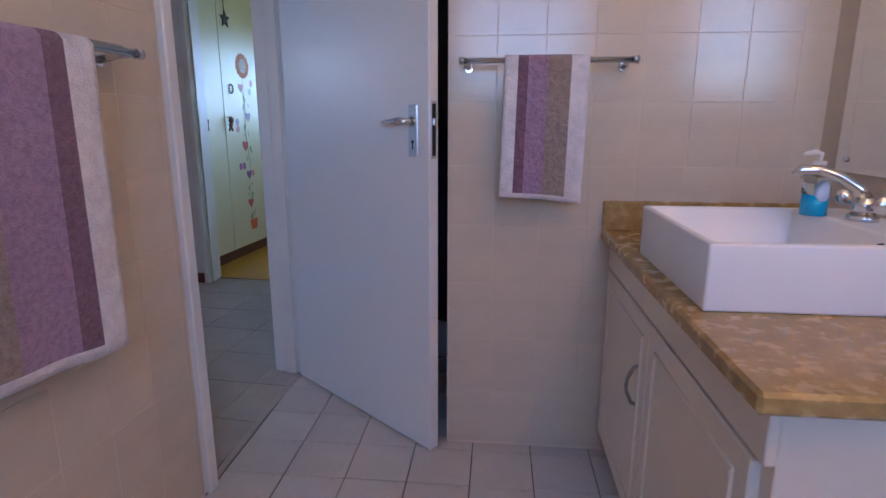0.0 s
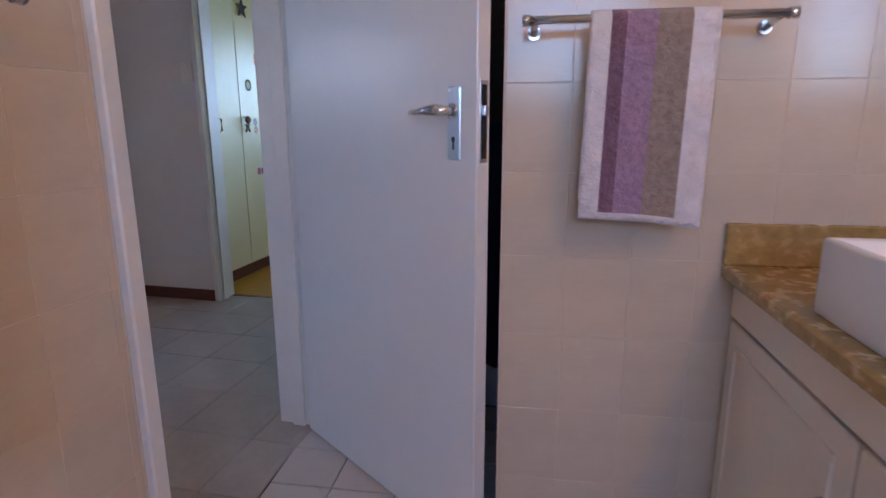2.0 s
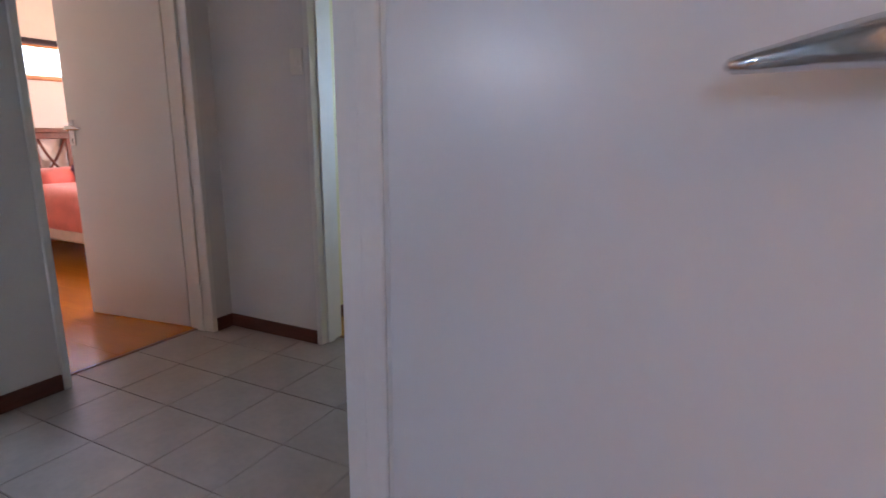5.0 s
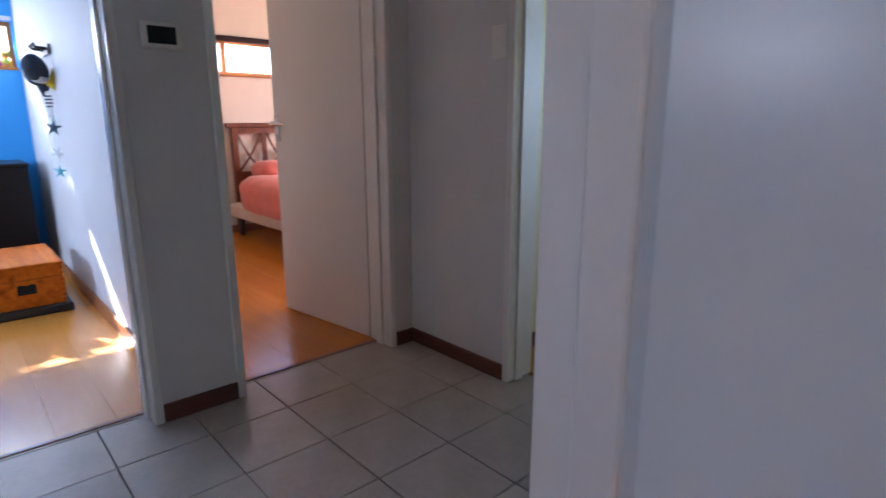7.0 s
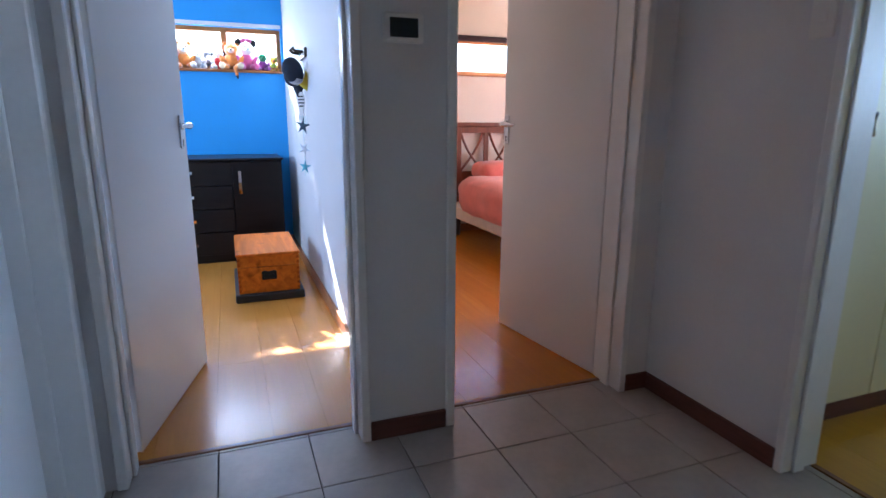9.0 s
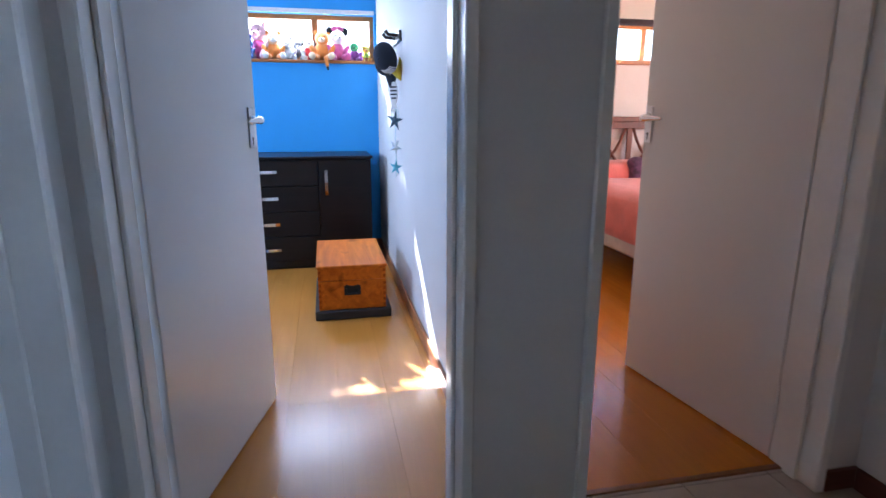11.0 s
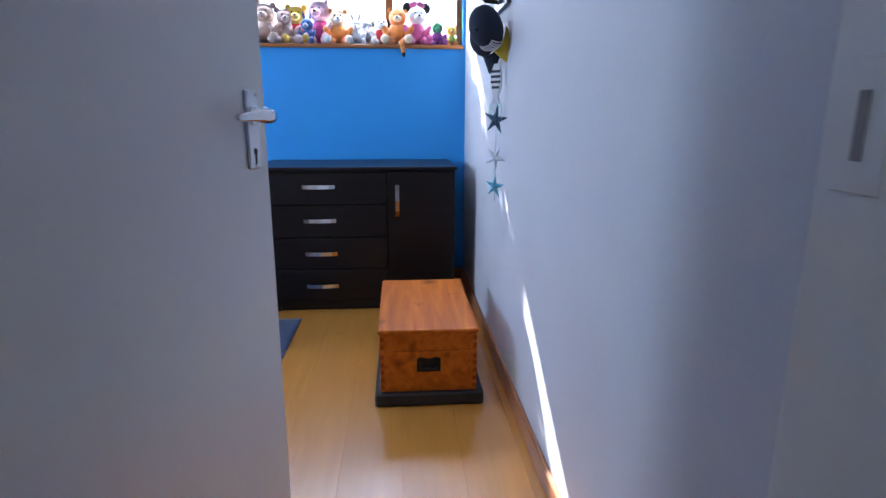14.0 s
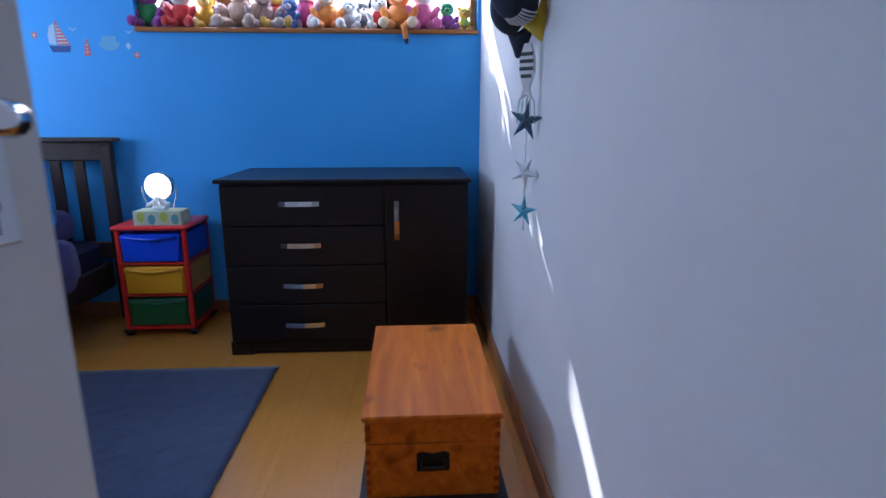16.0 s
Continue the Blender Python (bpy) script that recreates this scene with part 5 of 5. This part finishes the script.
for i in range(5):
    part("tassel", tube(B(), [(0.004, -0.024 + 0.012 * i, fz - 0.08), (0.004, -0.032 + 0.015 * i, fz - 0.12), (0.004, -0.03 + 0.015 * i, fz - 0.15)], 0.002, seg=5), M_STRING, fs)
ga = thing("starfish_garland", "hanging garland of dark and pale blue starfish on the wall", "ornament", ORN)
part("cord", rod(B(), (0, 0, 0.74), (0, 0, 1.16), 0.0016, seg=6), M_STRING, ga)
for z, r, m, tn in ((1.066, 0.062, mat("dark_blue_starfish", (0.035, 0.075, 0.12), 0.7, vary=0.3, scale=60), 0.15), (0.915, 0.052, mat("white_starfish", (0.62, 0.66, 0.68), 0.7, vary=0.1, scale=60), 0.5),
                    (0.80, 0.050, mat("turquoise_starfish", (0.10, 0.36, 0.46), 0.7, vary=0.2, scale=60), 0.1)):
    bm = B()
    c0, c1 = bm.verts.new((0.012, 0, z)), bm.verts.new((-0.004, 0, z))
    ringv = [bm.verts.new((0.003, (r if i % 2 == 0 else r * 0.34) * math.sin(i * math.pi / 5 + tn), z + (r if i % 2 == 0 else r * 0.34) * math.cos(i * math.pi / 5 + tn))) for i in range(10)]
    for i in range(10):
        bm.faces.new((c0, ringv[i], ringv[(i + 1) % 10]))
        bm.faces.new((c1, ringv[(i + 1) % 10], ringv[i]))
    part("starfish", bm, m, ga)

# wall decals on the blue wall
D_WHT, D_RED, D_NAVY, D_AQUA = (mat(n, c, 0.6, vary=0.08, bump=0.0) for n, c in (("decal_white", (0.45, 0.62, 0.78)), ("decal_coral", (0.62, 0.16, 0.16)), ("decal_navy", (0.02, 0.07, 0.26)), ("decal_aqua", (0.16, 0.46, 0.72))))
ex = XE + 0.0004
DEC = Matrix.Translation((0, 0.0746, -0.060)) @ Matrix.Diagonal((1, 0.92, 1, 1))
sb = thing("sailboat_decal", "sailing boat decal with a striped sail on the blue wall", "decal", DEC)
y0, z0 = 0.275, 1.455
part("hull", flat(B(), [(y0, z0 + 0.03), (y0 + 0.115, z0 + 0.03), (y0 + 0.105, z0), (y0 + 0.015, z0)], ex), D_NAVY, sb)
part("sail", flat(B(), [(y0 + 0.045, z0 + 0.034), (y0 + 0.112, z0 + 0.034), (y0 + 0.045, z0 + 0.155)], ex), D_RED, sb)
part("sail", flat(B(), [(y0 + 0.04, z0 + 0.034), (y0 + 0.004, z0 + 0.04), (y0 + 0.0, z0 + 0.08), (y0 + 0.012, z0 + 0.12), (y0 + 0.04, z0 + 0.14)], ex), D_WHT, sb)
for k in range(6):
    zz = z0 + 0.042 + k * 0.016
    w = 0.067 * (1 - (zz - z0 - 0.034) / 0.121) - 0.004
    part("stripe", flat(B(), [(y0 + 0.047, zz), (y0 + 0.047 + w, zz), (y0 + 0.047 + w - 0.003, zz + 0.006), (y0 + 0.047, zz + 0.006)], ex + 0.0012, thick=0.0002), D_WHT, sb)
lh = thing("lighthouse_decal", "small red lighthouse decal on the blue wall", "decal", DEC)
part("tower", flat(B(), [(0.455, 1.44), (0.492, 1.44), (0.482, 1.505), (0.474, 1.525), (0.466, 1.505)], ex), D_RED, lh)
for k in range(3):
    part("window", flat(B(), disc(0.474, 1.455 + k * 0.018, 0.005, 8), ex + 0.0012, thick=0.0002), D_WHT, lh)
st = thing("ship_decal", "pale steamship decal on the blue wall", "decal", DEC)
part("hull", flat(B(), [(0.535, 1.505), (0.655, 1.505), (0.635, 1.475), (0.61, 1.465), (0.575, 1.465), (0.55, 1.48)], ex), D_AQUA, st)
part("deck", flat(B(), [(0.555, 1.507), (0.635, 1.507), (0.63, 1.535), (0.56, 1.535)], ex), D_AQUA, st)
for nm, y, z in (("ring_decal", 0.205, 1.535), ("ring_decal", 0.735, 1.445)):
    rd = thing(nm, "small red and white life ring decal on the blue wall", "decal", DEC, group="life ring decals")
    part("ring", flat(B(), disc(y, z, 0.016), ex), D_RED, rd)
    part("cross", flat(B(), [(y - 0.011, z - 0.003), (y + 0.011, z - 0.003), (y + 0.011, z + 0.003), (y - 0.011, z + 0.003)], ex + 0.0012, thick=0.0002), D_WHT, rd)
    part("cross", flat(B(), [(y - 0.003, z - 0.011), (y + 0.003, z - 0.011), (y + 0.003, z + 0.011), (y - 0.003, z + 0.011)], ex + 0.0016, thick=0.0002), D_WHT, rd)
for y, z in ((0.41, 1.565), (0.705, 1.555)):
    gd = thing("gull_decal", "tiny white gull decal on the blue wall", "decal", DEC, group="gull decals")
    part("wings", flat(B(), [(y - 0.022, z + 0.006), (y - 0.008, z + 0.004), (y, z - 0.004), (y + 0.008, z + 0.004), (y + 0.022, z + 0.006), (y + 0.006, z - 0.004), (y, z - 0.010), (y - 0.006, z - 0.004)], ex), D_WHT, gd)
bd2 = thing("buoy_decal", "tiny white buoy decal on the blue wall", "decal", DEC)
part("buoy", flat(B(), disc(0.695, 1.487, 0.012, 14, 0, 1.3), ex), D_WHT, bd2)

# soft toys on the sill, each one plain mesh
PAL = {}


def plushm(rgb):
    key = tuple(rgb)
    if key not in PAL:
        PAL[key] = mat("plush_%s" % ("cloth"), key, 0.95, vary=0.14, scale=40, fine=240, bump=0.5, sheen=0.5)
    return PAL[key]


EYE = mat("black_toy_eye", (0.01, 0.01, 0.01), 0.2, vary=0.0, bump=0.0)
SILL = WZ0 + 0.001


def plush(y, h, body, head, limb, extra, ears, label, width=0.5, turn=0.0, muzzle=None, x=None, fluff=0.001):
    """A sitting soft toy, h metres high, facing into the room."""
    bm = B()
    w = h * width * 0.5
    ball(bm, (0, 0, h * 0.30), (w * 0.72, w * 0.80, h * 0.30), 0, 14, 10)
    hz = h * 0.70
    hr = h * 0.23
    ball(bm, (w * 0.18, 0, hz), (hr * 0.95, hr * 1.05, hr), 1, 14, 10)
    ball(bm, (w * 0.18 + hr * 0.85, 0, hz - hr * 0.25), (hr * 0.45, hr * 0.5, hr * 0.36), 3, 10, 7)
    ball(bm, (w * 0.18 + hr * 1.28, 0, hz - hr * 0.12), (hr * 0.13, hr * 0.16, hr * 0.11), 4, 8, 6)
    for s in (-1, 1):
        ball(bm, (w * 0.18 + hr * 0.84, s * hr * 0.36, hz + hr * 0.22), hr * (0.07 if fluff > 0.002 else 0.10), 4, 8, 6)
        ball(bm, (w * 0.75, s * w * 0.62, h * 0.10), (w * 0.72, w * 0.36, h * 0.10), 2, 12, 8, Matrix.Rotation(s * 0.35, 4, "Z"))
        ball(bm, (w * 1.30, s * w * 0.86, h * 0.12), (w * 0.22, w * 0.32, h * 0.115), 3 if ears == "bear" else 2, 10, 7)
        ball(bm, (w * 0.45, s * w * 0.86, h * 0.34), (w * 0.30, w * 0.28, h * 0.17), 2, 10, 8, Matrix.Rotation(-s * 0.5, 4, "X"))
        if ears == "bear":
            ball(bm, (w * 0.12, s * hr * 0.85, hz + hr * 0.80), (hr * 0.20, hr * 0.36, hr * 0.36), 2, 10, 7)
        elif ears == "disc":
            ball(bm, (w * 0.05, s * hr * 1.0, hz + hr * 0.95), (hr * 0.18, hr * 0.62, hr * 0.62), 4, 14, 9)
        elif ears == "long":
            ball(bm, (w * 0.05, s * hr * 0.55, hz + hr * 1.25), (hr * 0.16, hr * 0.26, hr * 0.75), 2, 10, 8, Matrix.Rotation(-s * 0.25, 4, "X"))
        elif ears == "flop":
            ball(bm, (w * 0.2, s * hr * 1.05, hz), (hr * 0.3, hr * 0.24, hr * 0.6), 4, 10, 8, Matrix.Rotation(s * 0.25, 4, "X"))
        elif ears == "point":
            rod(bm, (w * 0.1, s * hr * 0.6, hz + hr * 0.5), (w * 0.1, s * hr * 0.85, hz + hr * 1.35), hr * 0.32, hr * 0.04, 8, 2)
    if ears == "hair":
        ball(bm, (w * 0.02, 0, hz + hr * 0.22), (hr * 0.98, hr * 1.14, hr * 0.95), 4, 14, 10)
    if ears == "bow":
        for s in (-1, 1):
            ball(bm, (w * 0.05, s * hr * 1.0, hz + hr * 0.85), (hr * 0.18, hr * 0.56, hr * 0.56), 4, 14, 9)
            ball(bm, (w * 0.25, s * hr * 0.40, hz + hr * 1.15), (hr * 0.22, hr * 0.46, hr * 0.32), 2, 10, 7, Matrix.Rotation(-s * 0.4, 4, "X"))
    if ears == "crest":
        for i in range(4):
            ball(bm, (-w * 0.2 * i, 0, hz + hr * (0.95 - 0.35 * i)), (hr * 0.25, hr * 0.12, hr * 0.28), 3, 8, 6)
    for v in bm.verts:
        n = noise.noise(v.co * 55 + Vector((y * 7, 0, 0)))
        v.co += v.co.normalized() * (n * h * 0.012 + noise.noise(v.co * 160) * fluff)
    x = XE - 0.075 if x is None else x
    mats = [plushm(c) for c in (body, head, limb, muzzle or extra)] + [EYE]
    return thing("soft_toy", label, "soft toy", pose(x, y, SILL, 0, 0, turn), "soft toys on the sill", bm=bm, mats=mats)


K, WHT, RED = (0.015, 0.015, 0.018), (0.75, 0.73, 0.70), (0.62, 0.03, 0.03)
ORG, PNK, YEL, TAN = (0.75, 0.26, 0.04), (0.72, 0.14, 0.34), (0.80, 0.50, 0.04), (0.46, 0.30, 0.22)
plush(0.80, 0.23, (0.03, 0.26, 0.08), (0.26, 0.03, 0.26), (0.26, 0.03, 0.26), (0.55, 0.42, 0.05), "crest", "purple and green dinosaur soft toy on the sill", 0.62, 10)
plush(0.90, 0.15, (0.45, 0.08, 0.35), (0.75, 0.30, 0.30), (0.55, 0.20, 0.45), (0.75, 0.4, 0.4), "hair", "small pink and red doll-like soft toy on the sill", 0.5, -10)
plush(0.985, 0.215, RED, WHT, RED, WHT, "disc", "white and red soft toy with round black ears and red feet", 0.62, 0, x=XE - 0.035)
plush(1.095, 0.20, YEL, YEL, YEL, (0.85, 0.62, 0.2), "bear", "bright yellow bear soft toy on the sill", 0.56, 8)
plush(1.165, 0.115, (0.46, 0.20, 0.24), (0.50, 0.24, 0.26), (0.46, 0.2, 0.24), (0.6, 0.4, 0.4), "bear", "tiny mauve bear soft toy on the sill", 0.6, 0, x=XE - 0.04)
plush(1.175, 0.27, (0.55, 0.30, 0.26), (0.55, 0.32, 0.22), (0.5, 0.3, 0.3), (0.58, 0.36, 0.26), "hair", "rag doll with dark hair behind the bears", 0.42, 0, x=XE - 0.125)
plush(1.27, 0.255, TAN, TAN, TAN, (0.52, 0.38, 0.30), "bear", "fluffy tan teddy bear on the sill", 0.74, -6, fluff=0.006)
plush(1.385, 0.225, (0.42, 0.28, 0.25), (0.42, 0.28, 0.25), (0.42, 0.28, 0.25), (0.5, 0.38, 0.34), "bear", "fluffy greyish-brown teddy bear on the sill", 0.74, 12, fluff=0.006)
plush(1.455, 0.250, RED, YEL, YEL, (0.8, 0.55, 0.1), "bear", "yellow bear soft toy with a red shirt on the sill", 0.56, 0, x=XE - 0.095)
plush(1.525, 0.165, (0.06, 0.12, 0.34), (0.07, 0.14, 0.36), (0.06, 0.12, 0.34), (0.45, 0.48, 0.6), "long", "blue donkey soft toy on the sill", 0.55, -8, x=XE - 0.045)
plush(1.60, 0.285, (0.62, 0.07, 0.24), (0.80, 0.48, 0.52), (0.80, 0.52, 0.55), (0.8, 0.45, 0.5), "point", "tall pink piglet soft toy on the sill", 0.50, -14, x=XE - 0.09)
plush(1.71, 0.225, ORG, (0.72, 0.50, 0.30), ORG, WHT, "bear", "orange and cream tiger soft toy on the sill", 0.66, 5)
plush(1.82, 0.165, (0.50, 0.50, 0.52), (0.55, 0.55, 0.57), (0.5, 0.5, 0.52), WHT, "long", "grey and white rabbit soft toy on the sill", 0.66, 0)
plush(1.89, 0.155, (0.12, 0.13, 0.15), (0.35, 0.36, 0.38), (0.2, 0.2, 0.22), WHT, "point", "dark grey kitten soft toy on the sill", 0.55, 10, x=XE - 0.10)
plush(1.975, 0.185, RED, WHT, WHT, WHT, "flop", "white puppy soft toy with black ears on the sill", 0.60, 6, x=XE - 0.07)
tg = plush(2.085, 0.235, ORG, ORG, ORG, (0.80, 0.62, 0.40), "bear", "large orange tiger soft toy with a hanging tail", 0.72, -5, x=XE - 0.06)
plush(2.20, 0.25, PNK, WHT, PNK, WHT, "bow", "pink soft toy with black ears and a pink bow", 0.58, 10, x=XE - 0.06)
plush(2.33, 0.155, (0.25, 0.05, 0.28), (0.03, 0.30, 0.10), (0.30, 0.08, 0.34), (0.03, 0.3, 0.1), "crest", "green and purple dragon soft toy on the sill", 0.7, 0)
plush(2.425, 0.135, (0.40, 0.62, 0.10), (0.80, 0.60, 0.05), (0.8, 0.6, 0.05), (0.8, 0.35, 0.05), "bear", "small yellow and green bird soft toy on the sill", 0.52, 0, x=XE - 0.10)
tt = thing("toy_tail", "striped orange toy tail hanging over the sill edge", "soft toy", group="soft toys on the sill",
           bm=tube(tube(B(), [(XE - 0.01, 2.10, SILL + 0.015), (XE + 0.028, 2.105, SILL + 0.012), (XE + 0.036, 2.11, SILL - 0.02), (XE + 0.034, 2.115, SILL - 0.05)], 0.014, seg=8, mi=0),
                   [(XE + 0.034, 2.115, SILL - 0.05), (XE + 0.032, 2.12, SILL - 0.075)], [0.014, 0.006], seg=8, mi=1), mats=[plushm(ORG), EYE])

# ---- outside: a tree added out of view to block sun ----
M_LEAF = mat("garden_leaves", (0.10, 0.17, 0.04), 0.7, vary=0.4, scale=3, fine=30, bump=0.1)
M_BARK = mat("tree_bark", (0.13, 0.09, 0.06), 0.95, vary=0.3, scale=8, fine=60, bump=0.5)


def tree(x, y, h, spread, seed, low, leaves=900):
    r = random.Random(seed)
    t = thing("sun_block_tree", "leafy garden tree added out of view to block sun from the bedroom window", "tree", pose(x, y, -0.30), group="garden trees")
    bm = B()
    tube(bm, [(0, 0, 0), (0.05, 0.03, h * 0.3), (-0.03, 0.05, h * 0.6), (0.02, 0, h * 0.9)], [0.13, 0.10, 0.06, 0.02])
    for i in range(9):
        a = r.uniform(0, math.tau)
        z = h * r.uniform(0.3, 0.8)
        L = spread * r.uniform(0.5, 0.9)
        tube(bm, [(0, 0, z), (L * 0.5 * math.cos(a), L * 0.5 * math.sin(a), z + 0.2), (L * math.cos(a), L * math.sin(a), z + 0.25)], [0.04, 0.025, 0.01], seg=6)
    part("trunk", bm, M_BARK, t)
    verts, faces = [], []
    for i in range(leaves):
        a, u = r.uniform(0, math.tau), r.random() ** 0.5
        z = r.uniform(low, h)
        k = 1 - 0.55 * abs((z - (low + h) / 2) / ((h - low) / 2)) ** 2
        c = Vector((spread * u * k * math.cos(a), spread * u * k * math.sin(a), z))
        s = r.uniform(0.05, 0.11)
        q = Euler((r.uniform(0, 6), r.uniform(0, 6), r.uniform(0, 6))).to_matrix()
        b0 = len(verts)
        for p in ((-s, 0, 0), (0, -s * 0.5, 0.2 * s), (s, 0, 0), (0, s * 0.5, 0.2 * s)):
            verts.append(c + q @ Vector(p))
        faces.append((b0, b0 + 1, b0 + 2, b0 + 3))
    me = bpy.data.meshes.new("crown")
    me.from_pydata(verts, [], faces)
    me.materials.append(M_LEAF)
    ob = new("crown", me)
    ob.parent = t
    return t


# crown set above the view; it keeps sun off the left panes
tree(-9.2, -0.55, 4.9, 1.32, 4, 3.05, 7000)

# ---- floor and wall pieces ----
def tile_mesh(name, lx, ly, lz, m, bev=0.0015):
    """One tile with eased edges, lying from the origin."""
    return mesh_of(name, box(B(), (0, 0, -lz), (lx, ly, 0), bev), m)


def tiles(parent, name, me_for, xs, ys, place):
    """Pieces between consecutive joints; alike ones share their mesh."""
    cache = {}
    for x0, x1 in zip(xs, xs[1:]):
        for y0, y1 in zip(ys, ys[1:]):
            key = (round(x1 - x0, 3), round(y1 - y0, 3))
            if key[0] < 0.012 or key[1] < 0.012:
                continue
            if key not in cache:
                cache[key] = me_for(*key)
            ob = new(name, cache[key])
            ob.parent = parent
            ob.matrix_basis = place(x0, y0)


def joints(start, pitch, lo, hi):
    first = start + math.ceil((lo - start) / pitch) * pitch
    out, v = [lo], first
    while v < hi - 1e-6:
        if v > lo + 1e-6:
            out.append(v)
        v += pitch
    return out + [hi]


J = 0.004
rnd = random.Random(5)


def lift(x, y):
    return Matrix.Translation((x + J / 2, y + J / 2, rnd.uniform(-0.0006, 0.0006)))


fb, fh = bpy.data.objects["floor_bathroom"], bpy.data.objects["floor_hall"]
tiles(fb, "floor_tile", lambda a, b: tile_mesh("floor_tile", a - J, b - J, 0.007, M_BTILE), joints(-0.337, 0.2015, XB - 0.22, XM), joints(1.840, 0.197, YBK, 1.446), lift)
tiles(fb, "floor_tile", lambda a, b: tile_mesh("floor_tile", a - J, b - J, 0.007, M_BTILE), joints(-0.337, 0.2015, XB - 0.034, XM), joints(1.840, 0.197, 1.446, YR), lift)
tiles(fh, "floor_tile", lambda a, b: tile_mesh("floor_tile", a - J, b - J, 0.007, M_FTILE), joints(-2.665, 0.305, XF2 + 0.043, XB - 0.050), joints(2.786, 0.298, YL2, YS2 - 0.013), lift)


def wall_tile(w, h):
    """A wall tile of width w and height h, its face at local y = 0 towards -y."""
    return mesh_of("wall_tile", box(B(), (0, 0, 0), (w, 0.007, h), 0.0007), M_TILE)


wt = bpy.data.objects["wall_towel"]
tiles(wt, "wall_tile", lambda a, b: wall_tile(a - 0.002, b - 0.002), joints(-0.077, 0.146, XTE, XM), joints(0.595, 0.195, 0.0, H),
      lambda x, z: Matrix.Translation((x, YT + rnd.uniform(-0.0004, 0.0004), z)))
wl = bpy.data.objects["wall_bathroom_door"]
tiles(wl, "wall_tile", lambda a, b: wall_tile(a - 0.002, b - 0.002), joints(1.44, 0.146, YBK, BO0 - 0.055), joints(0.595, 0.195, 0.0, H),
      lambda y, z: Matrix.Translation((XB + rnd.uniform(-0.0004, 0.0004), y, z)) @ Matrix.Rotation(math.pi / 2, 4, "Z"))
structure("tile_bed", boxes(((XB - 0.008, YBK, 0), (XB - 0.0012, BO0 - 0.055, H))), M_GROUT, "pale grout behind the wall tiles", "wall")


def planks(parent, m, x0, x1, y0, y1, width, length, seed):
    r = random.Random(seed)
    meshes = {}
    y = y0
    while y < y1 - 0.001:
        wy = min(width, y1 - y)
        x = x0 - r.uniform(0, length)
        while x < x1:
            a, b = max(x, x0), min(x + length, x1)
            if b - a > 0.01:
                key = (round(b - a, 2), round(wy, 3))
                if key not in meshes:
                    meshes[key] = tile_mesh("plank", b - a - 0.0004, wy - 0.0004, 0.007, m, 0.0003)
                ob = new("plank", meshes[key])
                ob.parent = parent
                ob.matrix_basis = Matrix.Translation((a, y, 0))
            x += length
        y += wy


planks(bpy.data.objects["floor_blue_room"], M_LAM, XE, XF2 + 0.022, -1.4, YP, 0.193, 1.29, 1)
planks(bpy.data.objects["floor_pink_room"], M_LAMO, XE, XF2 + 0.022, YP + 0.12, 6.2, 0.193, 1.29, 2)
planks(bpy.data.objects["floor_girls_room"], M_LAMY, XF, 0.5, YS2 + 0.008, 6.5, 0.193, 1.29, 3)
